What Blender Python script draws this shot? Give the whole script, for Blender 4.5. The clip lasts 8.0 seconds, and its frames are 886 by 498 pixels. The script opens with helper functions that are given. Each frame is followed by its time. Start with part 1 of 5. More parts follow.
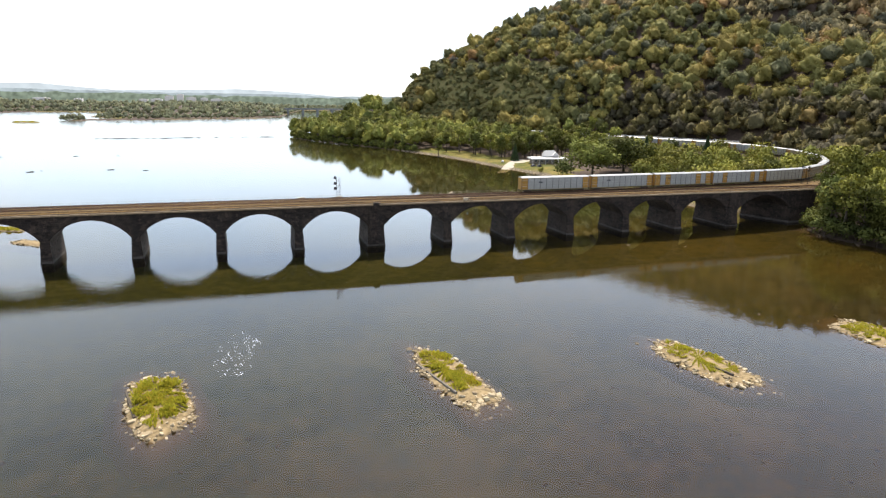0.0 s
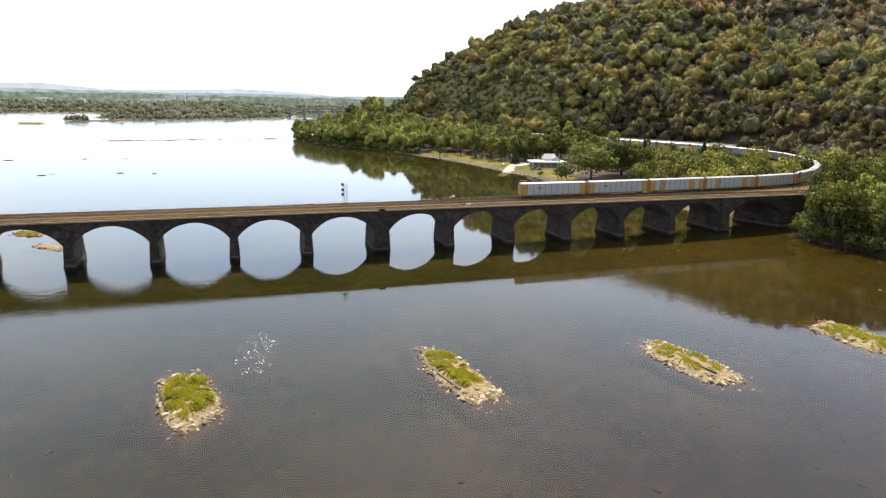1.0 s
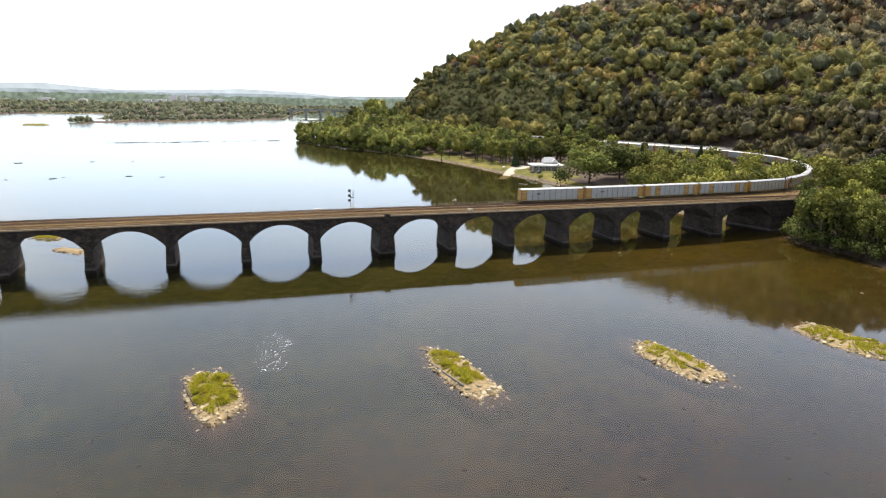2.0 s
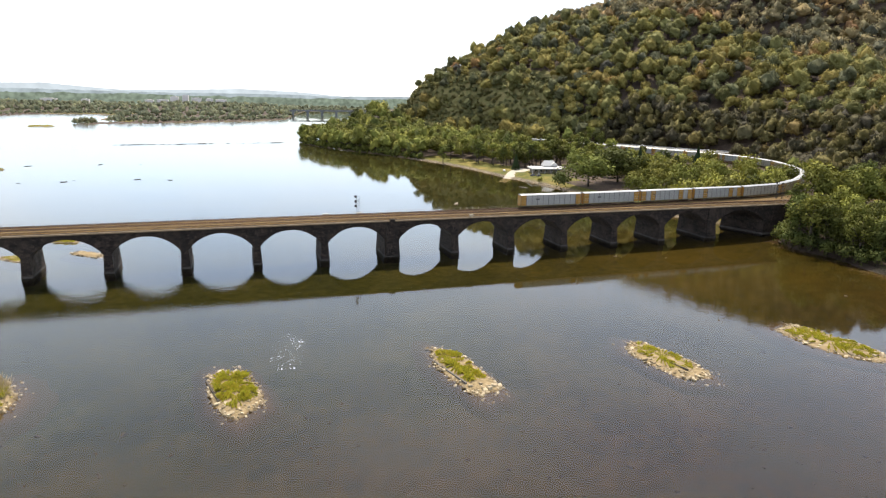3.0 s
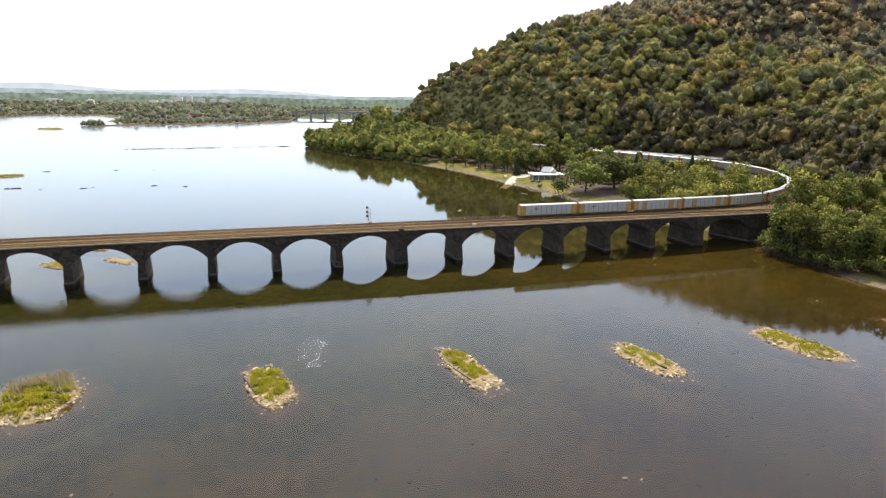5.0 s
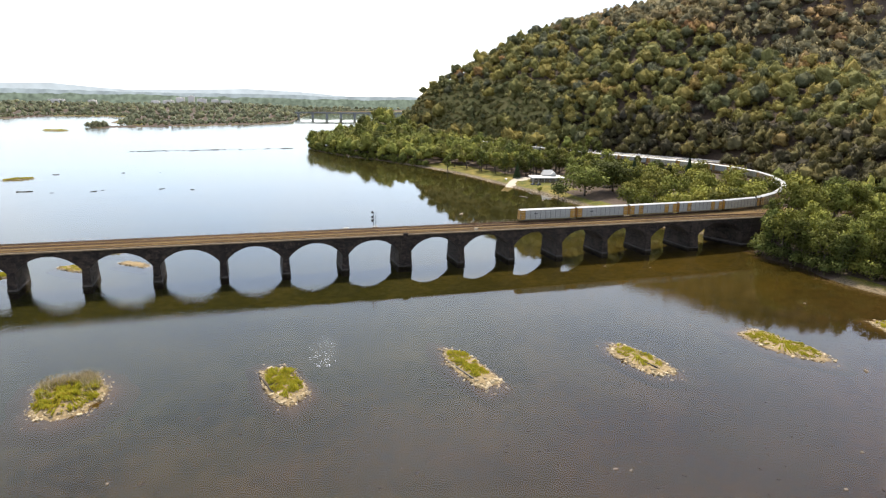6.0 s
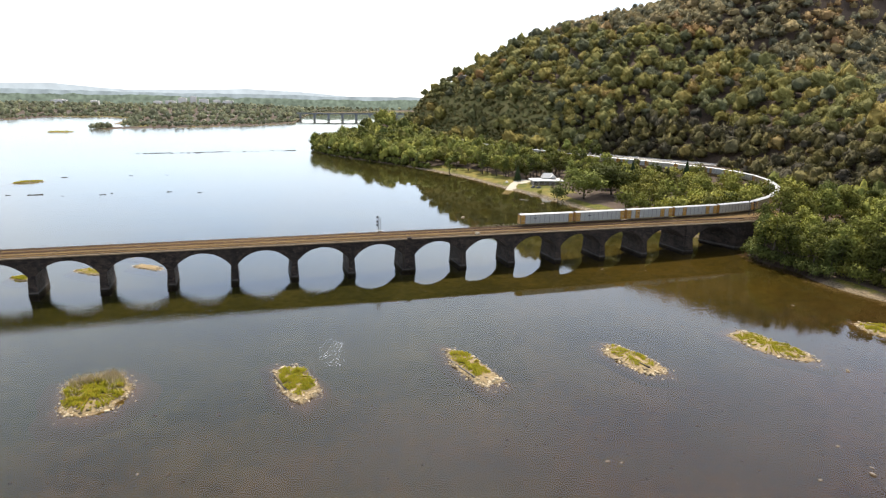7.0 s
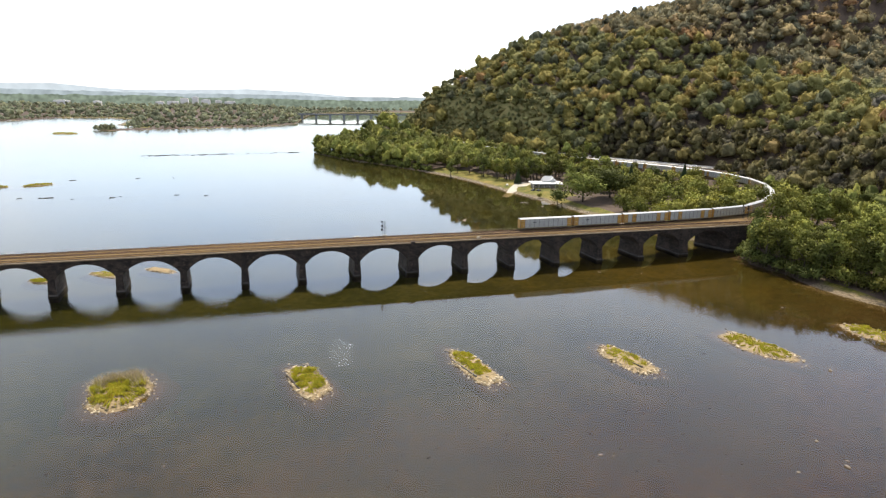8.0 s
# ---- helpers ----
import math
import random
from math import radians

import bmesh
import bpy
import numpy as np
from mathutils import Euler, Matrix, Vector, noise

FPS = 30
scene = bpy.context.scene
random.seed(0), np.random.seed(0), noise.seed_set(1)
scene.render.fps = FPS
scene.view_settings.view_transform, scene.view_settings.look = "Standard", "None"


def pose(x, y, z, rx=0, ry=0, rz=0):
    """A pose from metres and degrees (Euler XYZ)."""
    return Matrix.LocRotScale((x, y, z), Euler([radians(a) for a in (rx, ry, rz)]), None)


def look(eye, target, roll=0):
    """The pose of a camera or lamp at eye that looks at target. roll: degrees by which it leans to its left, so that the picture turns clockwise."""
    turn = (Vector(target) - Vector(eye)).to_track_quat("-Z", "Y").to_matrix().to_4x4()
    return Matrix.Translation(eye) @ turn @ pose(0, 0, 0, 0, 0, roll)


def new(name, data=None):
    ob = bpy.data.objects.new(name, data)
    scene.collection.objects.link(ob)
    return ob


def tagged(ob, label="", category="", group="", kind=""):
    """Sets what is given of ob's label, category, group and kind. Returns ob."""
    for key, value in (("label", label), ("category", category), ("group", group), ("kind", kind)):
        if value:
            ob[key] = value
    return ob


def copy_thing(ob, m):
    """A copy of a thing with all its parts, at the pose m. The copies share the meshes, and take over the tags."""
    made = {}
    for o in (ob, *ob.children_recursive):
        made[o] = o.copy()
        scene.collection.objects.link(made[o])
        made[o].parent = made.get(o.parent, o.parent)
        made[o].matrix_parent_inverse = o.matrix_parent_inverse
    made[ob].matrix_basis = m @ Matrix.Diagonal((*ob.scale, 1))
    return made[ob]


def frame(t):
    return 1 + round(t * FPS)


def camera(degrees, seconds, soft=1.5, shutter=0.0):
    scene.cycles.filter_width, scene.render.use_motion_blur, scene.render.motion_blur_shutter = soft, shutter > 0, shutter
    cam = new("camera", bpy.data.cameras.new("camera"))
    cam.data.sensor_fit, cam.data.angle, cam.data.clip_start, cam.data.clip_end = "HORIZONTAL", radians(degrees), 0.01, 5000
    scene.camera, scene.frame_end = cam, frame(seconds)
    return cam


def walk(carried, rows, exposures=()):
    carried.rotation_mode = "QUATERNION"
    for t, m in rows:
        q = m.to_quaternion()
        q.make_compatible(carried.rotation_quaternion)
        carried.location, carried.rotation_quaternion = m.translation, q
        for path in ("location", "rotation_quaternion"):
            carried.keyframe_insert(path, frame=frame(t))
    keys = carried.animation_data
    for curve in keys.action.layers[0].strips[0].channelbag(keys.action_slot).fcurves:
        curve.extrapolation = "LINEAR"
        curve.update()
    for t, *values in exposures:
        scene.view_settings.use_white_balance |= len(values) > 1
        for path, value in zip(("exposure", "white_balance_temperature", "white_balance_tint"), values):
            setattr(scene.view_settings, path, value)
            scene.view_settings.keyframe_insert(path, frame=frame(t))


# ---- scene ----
cam = camera(70.0, 8.0, 1.3)
PATH = [
    (0.0, (52.97, -202.83, 47.76), (83.52, -110.40, 24.90), 0.95),
    (0.5, (51.21, -206.84, 49.54), (81.72, -114.40, 26.64), 0.96),
    (1.0, (49.45, -210.86, 51.35), (79.91, -118.42, 28.40), 0.97),
    (1.5, (47.69, -214.89, 53.16), (78.11, -122.44, 30.18), 0.99),
    (2.0, (45.93, -218.93, 55.00), (76.30, -126.48, 31.98), 1.00),
    (2.5, (44.17, -222.98, 56.85), (74.49, -130.52, 33.79), 1.01),
    (3.0, (42.41, -227.04, 58.72), (72.68, -134.57, 35.62), 1.02),
    (3.5, (40.66, -231.11, 60.61), (70.87, -138.64, 37.46), 1.02),
    (4.0, (38.90, -235.19, 62.51), (69.06, -142.71, 39.33), 1.03),
    (4.5, (37.15, -239.28, 64.43), (67.25, -146.79, 41.21), 1.04),
    (5.0, (35.39, -243.38, 66.36), (65.44, -150.88, 43.10), 1.04),
    (5.5, (33.64, -247.49, 68.32), (63.62, -154.98, 45.02), 1.04),
    (6.0, (31.89, -251.61, 70.29), (61.81, -159.09, 46.95), 1.04),
    (6.5, (30.14, -255.74, 72.27), (60.00, -163.21, 48.90), 1.05),
    (7.0, (28.39, -259.88, 74.28), (58.18, -167.34, 50.87), 1.05),
    (7.5, (26.64, -264.03, 76.29), (56.37, -171.47, 52.85), 1.04),
    (8.0, (24.89, -268.19, 78.33), (54.55, -175.62, 54.85), 1.04),
]
walk(cam, [(t, look(eye, target, roll)) for t, eye, target, roll in PATH])

# ---- sky, sun, exposure ----
SUN_EL, SUN_AZ = 56.0, 22.0          # degrees; azimuth clockwise from +y
sun_dir = Vector((math.sin(radians(SUN_AZ)) * math.cos(radians(SUN_EL)),
                  math.cos(radians(SUN_AZ)) * math.cos(radians(SUN_EL)), math.sin(radians(SUN_EL))))
world = bpy.data.worlds.new("sky")
scene.world = world
world.use_nodes = True
wn = world.node_tree
wn.nodes.clear()
sky = wn.nodes.new("ShaderNodeTexSky")
sky.sky_type = "NISHITA"
sky.sun_disc = False
sky.sun_elevation, sky.sun_rotation = radians(SUN_EL), radians(SUN_AZ)
sky.air_density, sky.dust_density, sky.ozone_density = 0.78, 1.0, 0.8
bg = wn.nodes.new("ShaderNodeBackground")
bg.inputs["Strength"].default_value = 0.118
wo = wn.nodes.new("ShaderNodeOutputWorld")
veil = wn.nodes.new("ShaderNodeMix")          # thin white cloud all over the sky
veil.data_type = "RGBA"
cloud = wn.nodes.new("ShaderNodeTexNoise")
cloud.inputs["Scale"].default_value, cloud.inputs["Detail"].default_value = 2.6, 3.0
span_ = wn.nodes.new("ShaderNodeMapRange")
for k_, v_ in (("From Min", 0.36), ("From Max", 0.68), ("To Min", 0.34), ("To Max", 0.76)):
    span_.inputs[k_].default_value = v_
where = wn.nodes.new("ShaderNodeTexCoord")
wn.links.new(where.outputs["Generated"], cloud.inputs["Vector"])
wn.links.new(cloud.outputs["Fac"], span_.inputs["Value"])
wn.links.new(span_.outputs[0], veil.inputs[0])
# the cloud glows towards the sun
near_sun = wn.nodes.new("ShaderNodeVectorMath")
near_sun.operation = "DOT_PRODUCT"
near_sun.inputs[1].default_value = sun_dir
glow = wn.nodes.new("ShaderNodeMapRange")
for k_, v_ in (("From Min", 0.85), ("From Max", 0.97), ("To Min", 0.93), ("To Max", 1.6)):
    glow.inputs[k_].default_value = v_
white = wn.nodes.new("ShaderNodeVectorMath")
white.operation = "SCALE"
white.inputs[0].default_value = (5.6, 6.0, 6.7)
wn.links.new(where.outputs["Generated"], near_sun.inputs[0])
wn.links.new(near_sun.outputs["Value"], glow.inputs["Value"])
wn.links.new(glow.outputs[0], white.inputs["Scale"])
wn.links.new(white.outputs[0], veil.inputs[7])
wn.links.new(sky.outputs[0], veil.inputs[6])
wn.links.new(veil.outputs[2], bg.inputs[0])
wn.links.new(bg.outputs[0], wo.inputs[0])
sun = new("sun", bpy.data.lights.new("sun", "SUN"))
sun.data.energy, sun.data.angle, sun.data.color = 3.1, radians(0.6), (1.0, 0.91, 0.77)
sun.matrix_world = look(Vector((0, 0, 300)) + sun_dir * 100, (0, 0, 300))
scene.view_settings.exposure = 1.62

# ---- materials ----
class Mat:
    """A node material with short calls for its pieces."""
    def __init__(self, name, rough=0.8, metal=0.0, spec=0.3):
        self.m = bpy.data.materials.new(name)
        self.m.use_nodes = True
        self.t = self.m.node_tree
        self.b = self.t.nodes["Principled BSDF"]
        self.set(Roughness=rough, Metallic=metal)
        self.b.inputs["Specular IOR Level"].default_value = spec
        self.co = self.node("ShaderNodeTexCoord").outputs["Object"]

    def node(self, kind, **kw):
        n = self.t.nodes.new(kind)
        for k, v in kw.items():
            n.inputs[k.replace("_", " ")].default_value = v
        return n

    def link(self, a, b):
        self.t.links.new(a, b)

    def set(self, **kw):
        for k, v in kw.items():
            self.b.inputs[k.replace("_", " ")].default_value = v

    def pos(self):
        return self.node("ShaderNodeNewGeometry").outputs["Position"]

    def noise(self, scale, detail=4.0, rough=0.55, vec=None, stretch=None):
        n = self.node("ShaderNodeTexNoise", Scale=scale, Detail=detail, Roughness=rough)
        v = vec or self.co
        if stretch:
            mp = self.node("ShaderNodeMapping")
            mp.inputs["Scale"].default_value = stretch
            self.link(v, mp.inputs[0])
            v = mp.outputs[0]
        self.link(v, n.inputs["Vector"])
        return n.outputs["Fac"]

    def ramp(self, fac, stops):
        r = self.node("ShaderNodeValToRGB")
        e = r.color_ramp.elements
        while len(e) < len(stops):
            e.new(0.5)
        for el, (p, c) in zip(e, stops):
            el.position, el.color = p, (*c, 1.0)
        self.link(fac, r.inputs[0])
        return r.outputs[0]

    def mix(self, fac, a, b, mode="MIX"):
        n = self.t.nodes.new("ShaderNodeMix")
        n.data_type, n.blend_type = "RGBA", mode
        for sock, v in ((n.inputs[0], fac), (n.inputs[6], a), (n.inputs[7], b)):
            if hasattr(v, "links"):
                self.link(v, sock)
            else:
                sock.default_value = v if isinstance(v, float) else (*v, 1.0)
        return n.outputs[2]

    def math(self, op, a, b=0.0):
        n = self.t.nodes.new("ShaderNodeMath")
        n.operation = op
        for sock, v in ((n.inputs[0], a), (n.inputs[1], b)):
            if hasattr(v, "links"):
                self.link(v, sock)
            else:
                sock.default_value = v
        return n.outputs[0]

    def colour(self, sock):
        self.link(sock, self.b.inputs["Base Color"])

    def bump(self, fac, strength, dist):
        n = self.node("ShaderNodeBump", Strength=strength, Distance=dist)
        self.link(fac, n.inputs["Height"])
        self.link(n.outputs[0], self.b.inputs["Normal"])

    def random(self):
        return self.node("ShaderNodeObjectInfo").outputs["Random"]

    def island(self):
        return self.node("ShaderNodeNewGeometry").outputs["Random Per Island"]


def plain(name, col, rough=0.7, metal=0.0, vary=0.25, scale=0.8, spec=0.3):
    """A surface of one paint or metal with faint grain and dirt."""
    m = Mat(name, rough, metal, spec)
    dark = tuple(c * (1 - vary) for c in col)
    light = tuple(min(1.0, c * (1 + vary * 0.6)) for c in col)
    n = m.mix(0.5, m.noise(scale), m.noise(scale * 9))
    m.colour(m.ramp(n, [(0.3, dark), (0.7, light)]))
    m.bump(m.noise(scale * 12), 0.15, 0.02)
    return m.m


def masonry(name, cols, bw, bh, dirt=(0.014, 0.012, 0.010)):
    """Coursed stone in the x-z and y-z planes, dark and streaked."""
    m = Mat(name, 0.9, 0.0, 0.2)
    s = m.node("ShaderNodeSeparateXYZ")
    m.link(m.co, s.inputs[0])
    c = m.node("ShaderNodeCombineXYZ")
    m.link(m.math("ADD", s.outputs[0], s.outputs[1]), c.inputs[0])
    m.link(s.outputs[2], c.inputs[1])
    br = m.node("ShaderNodeTexBrick", Scale=1.0, Mortar_Size=0.03, Mortar_Smooth=0.3, Bias=0.0, Brick_Width=bw, Row_Height=bh)
    h_rand = m.noise(0.9, 3, 0.7)
    br.inputs["Color1"].default_value = (*cols[0], 1)
    br.inputs["Color2"].default_value = (*cols[1], 1)
    br.inputs["Mortar"].default_value = (*cols[2], 1)
    m.link(c.outputs[0], br.inputs["Vector"])
    streak = m.noise(0.5, 5, 0.6, stretch=(1, 1, 0.12))
    blot = m.noise(0.22, 6, 0.65)
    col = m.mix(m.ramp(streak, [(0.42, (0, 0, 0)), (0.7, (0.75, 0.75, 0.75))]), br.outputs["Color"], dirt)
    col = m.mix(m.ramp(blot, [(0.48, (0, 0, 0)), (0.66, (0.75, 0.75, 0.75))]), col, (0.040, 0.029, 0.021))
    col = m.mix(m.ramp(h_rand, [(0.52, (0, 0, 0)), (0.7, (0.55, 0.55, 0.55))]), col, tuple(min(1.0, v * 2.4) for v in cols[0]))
    m.colour(col)
    h = m.math("ADD", m.math("MULTIPLY", br.outputs["Fac"], -0.6), m.noise(2.5, 6))
    m.bump(h, 0.9, 0.2)
    return m.m


def leafage(name, stops, bright=1.0, thin=0.46, spread=0.65):
    """Leaves: light passes through them; hue comes with each tree, shade with each clump."""
    m = Mat(name, 0.85, 0.0, 0.08)
    at = m.node("ShaderNodeAttribute")
    at.attribute_name = "hue"
    hue = m.math("ADD", at.outputs["Fac"], m.math("MULTIPLY", m.random(), 0.35))
    hue = m.math("FRACT", hue)
    col = m.ramp(hue, stops)
    tone = m.math("FRACT", m.math("MULTIPLY", hue, 17.3))
    v = m.math("MULTIPLY", m.math("ADD", m.math("MULTIPLY", m.island(), 0.36), 0.74 * bright), m.math("ADD", m.math("MULTIPLY", tone, spread), 0.875 - spread / 2))
    hs = m.node("ShaderNodeHueSaturation", Saturation=1.0)
    m.link(col, hs.inputs["Color"])
    m.link(v, hs.inputs["Value"])
    m.colour(hs.outputs[0])
    tr = m.node("ShaderNodeBsdfTranslucent")
    hs2 = m.node("ShaderNodeHueSaturation", Saturation=1.08, Value=1.5)
    m.link(hs.outputs[0], hs2.inputs["Color"])
    m.link(hs2.outputs[0], tr.inputs["Color"])
    mx = m.node("ShaderNodeMixShader", Fac=thin)
    m.link(m.b.outputs[0], mx.inputs[1])
    m.link(tr.outputs[0], mx.inputs[2])
    m.link(mx.outputs[0], m.t.nodes["Material Output"].inputs["Surface"])
    return m.m


def water_material():
    """Clear shallow water: sky and banks on its surface, the bed through it."""
    m = Mat("river_water", 0.02)
    p = m.pos()
    swell = m.noise(0.12, 2, 0.5, p, (1, 1.6, 1))
    ripple = m.noise(0.55, 2, 0.5, p, (1, 2.2, 1))
    patch = m.ramp(m.noise(0.018, 3, 0.5, p, (1, 2, 1)), [(0.45, (0.05, 0.05, 0.05)), (0.68, (1, 1, 1))])
    h = m.math("ADD", m.math("MULTIPLY", swell, 0.5), m.math("MULTIPLY", m.math("MULTIPLY", ripple, patch), 0.25))
    s = m.node("ShaderNodeSeparateXYZ")
    m.link(p, s.inputs[0])
    # wind and a shallow ruffle the water along the western half of the bridge
    west = m.node("ShaderNodeMapRange", From_Min=105.0, From_Max=25.0)
    m.link(m.math("ADD", s.outputs[0], m.math("MULTIPLY", m.noise(0.03, 3, 0.5, p), 40.0)), west.inputs["Value"])
    south = m.node("ShaderNodeMapRange", From_Min=2.0, From_Max=-14.0)
    m.link(s.outputs[1], south.inputs["Value"])
    north = m.node("ShaderNodeMapRange", From_Min=-62.0, From_Max=-34.0)
    m.link(s.outputs[1], north.inputs["Value"])
    ruffle = m.math("MULTIPLY", m.math("MULTIPLY", west.outputs[0], south.outputs[0]), north.outputs[0])
    # a lighter ripple along the eastern shallows
    east = m.node("ShaderNodeMapRange", From_Min=115.0, From_Max=150.0, To_Min=0.0, To_Max=0.3)
    m.link(s.outputs[0], east.inputs["Value"])
    low = m.node("ShaderNodeMapRange", From_Min=-108.0, From_Max=-80.0)
    m.link(s.outputs[1], low.inputs["Value"])
    high = m.node("ShaderNodeMapRange", From_Min=-36.0, From_Max=-56.0)
    m.link(s.outputs[1], high.inputs["Value"])
    ruffle = m.math("ADD", ruffle, m.math("MULTIPLY", m.math("MULTIPLY", east.outputs[0], low.outputs[0]), high.outputs[0]))
    chop = m.noise(0.3, 4, 0.6, p, (1, 1.6, 1))
    # a breeze over the open river downstream, in long streaks; the lee of the wood stays calm
    reach = m.node("ShaderNodeMapRange", From_Min=20.0, From_Max=600.0)
    m.link(s.outputs[1], reach.inputs["Value"])
    lee = m.node("ShaderNodeMapRange", From_Min=135.0, From_Max=30.0)
    m.link(m.math("SUBTRACT", s.outputs[0], m.math("MULTIPLY", s.outputs[1], 0.06)), lee.inputs["Value"])
    streaks = m.ramp(m.noise(0.012, 4, 0.6, p, (1, 6, 1)), [(0.35, (0.45, 0.45, 0.45)), (0.65, (1, 1, 1))])
    breeze = m.math("MULTIPLY", m.math("MULTIPLY", reach.outputs[0], lee.outputs[0]), streaks)
    bump = m.node("ShaderNodeBump", Strength=0.03, Distance=0.10)
    m.link(h, bump.inputs["Height"])
    rough_ = m.node("ShaderNodeBump", Strength=0.2, Distance=0.35)
    m.link(m.math("MULTIPLY", chop, ruffle), rough_.inputs["Height"])
    m.link(rough_.outputs[0], bump.inputs["Normal"])
    fr = m.node("ShaderNodeFresnel", IOR=1.275)
    m.link(bump.outputs[0], fr.inputs["Normal"])
    gl = m.node("ShaderNodeBsdfGlossy")
    m.link(m.math("ADD", m.math("MULTIPLY", patch, 0.012), m.math("ADD", m.math("MULTIPLY", breeze, 0.16), 0.03)), gl.inputs["Roughness"])
    gl.inputs["Color"].default_value = (0.99, 1.0, 0.985, 1)
    m.link(bump.outputs[0], gl.inputs["Normal"])
    tr = m.node("ShaderNodeBsdfTransparent")
    tr.inputs["Color"].default_value = (0.72, 0.66, 0.50, 1)
    mx = m.node("ShaderNodeMixShader")
    # sky reflection turned down step by step along the open reach downstream
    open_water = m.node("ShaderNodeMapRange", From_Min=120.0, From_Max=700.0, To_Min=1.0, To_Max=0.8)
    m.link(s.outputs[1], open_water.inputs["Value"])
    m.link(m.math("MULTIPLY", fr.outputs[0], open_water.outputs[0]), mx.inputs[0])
    m.link(tr.outputs[0], mx.inputs[1])
    m.link(gl.outputs[0], mx.inputs[2])
    m.link(mx.outputs[0], m.t.nodes["Material Output"].inputs["Surface"])
    return m.m


def ground_material():
    """Earth, grass and river bed by height and slope."""
    m = Mat("river_land", 0.95, 0.0, 0.1)
    p = m.pos()
    s = m.node("ShaderNodeSeparateXYZ")
    m.link(p, s.inputs[0])
    stones = m.node("ShaderNodeTexVoronoi", Scale=0.55)
    m.link(p, stones.inputs["Vector"])
    bedtone = m.mix(0.5, m.noise(0.03, 4, 0.6, p), m.noise(0.35, 5, 0.6, p))
    deep = m.ramp(bedtone, [(0.40, (0.013, 0.016, 0.0025)), (0.5, (0.023, 0.026, 0.005)), (0.62, (0.040, 0.039, 0.010))])
    stony = m.ramp(bedtone, [(0.41, (0.014, 0.0068, 0.002)), (0.5, (0.029, 0.0145, 0.0055)), (0.60, (0.050, 0.027, 0.0115))])
    stony = m.mix(m.ramp(stones.outputs["Distance"], [(0.2, (0.5, 0.5, 0.5)), (0.55, (0, 0, 0))]), stony, (0.062, 0.042, 0.020))
    algae = m.ramp(m.noise(0.016, 3, 0.55, p), [(0.45, (0, 0, 0)), (0.66, (0.6, 0.6, 0.6))])
    stony = m.mix(algae, stony, (0.036, 0.030, 0.013))
    shoal = m.ramp(m.math("MULTIPLY", m.math("ADD", m.math("ADD", s.outputs[2], 2.6), m.math("MULTIPLY", m.noise(0.05, 4, 0.6, p), 0.5)), 0.5), [(0.35, (0, 0, 0)), (0.85, (1, 1, 1))])
    open_ = m.node("ShaderNodeMapRange", From_Min=-25.0, From_Max=-65.0)
    m.link(s.outputs[1], open_.inputs["Value"])
    bed = m.mix(m.math("MULTIPLY", shoal, open_.outputs[0]), deep, stony)
    # olive silt under the eastern bank
    east = m.node("ShaderNodeMapRange", From_Min=110.0, From_Max=235.0)
    m.link(m.math("ADD", s.outputs[0], m.math("MULTIPLY", m.noise(0.02, 3, 0.5, p), 50.0)), east.inputs["Value"])
    calm = m.node("ShaderNodeMapRange", From_Min=-115.0, From_Max=-55.0)
    m.link(s.outputs[1], calm.inputs["Value"])
    silt = m.ramp(bedtone, [(0.38, (0.029, 0.0235, 0.0025)), (0.5, (0.045, 0.0345, 0.0042)), (0.64, (0.066, 0.047, 0.0075))])
    under = m.node("ShaderNodeMapRange", From_Min=40.0, From_Max=5.0)
    m.link(s.outputs[1], under.inputs["Value"])
    bed = m.mix(m.math("MULTIPLY", m.math("MULTIPLY", east.outputs[0], calm.outputs[0]), under.outputs[0]), bed, silt)
    grass = m.ramp(m.mix(0.5, m.noise(0.06, 4, 0.6, p), m.noise(0.9, 5, 0.6, p)),
                   [(0.38, (0.032, 0.040, 0.007)), (0.5, (0.082, 0.076, 0.013)), (0.62, (0.165, 0.116, 0.032))])
    shore = m.ramp(m.noise(1.2, 5, 0.6, p), [(0.35, (0.050, 0.038, 0.022)), (0.65, (0.15, 0.115, 0.072))])
    z = s.outputs[2]
    up = m.math("ADD", z, m.math("MULTIPLY", m.noise(0.3, 4, 0.6, p), 1.2))
    f1 = m.ramp(m.math("MULTIPLY", m.math("ADD", up, 1.0), 0.25), [(0.28, (0, 0, 0)), (0.36, (1, 1, 1))])
    f2 = m.ramp(m.math("MULTIPLY", up, 0.2), [(0.26, (0, 0, 0)), (0.36, (1, 1, 1))])
    m.colour(m.mix(f2, m.mix(f1, bed, shore), grass))
    m.bump(m.noise(0.8, 3, 0.5, p), 0.15, 0.25)
    return m.m


def woodland_floor():
    m = Mat("woodland_floor", 0.95, 0.0, 0.1)
    p = m.pos()
    m.colour(m.ramp(m.mix(0.5, m.noise(0.05, 4, 0.6, p), m.noise(0.5, 5, 0.6, p)),
                    [(0.35, (0.034, 0.024, 0.018)), (0.65, (0.078, 0.056, 0.040))]))
    return m.m


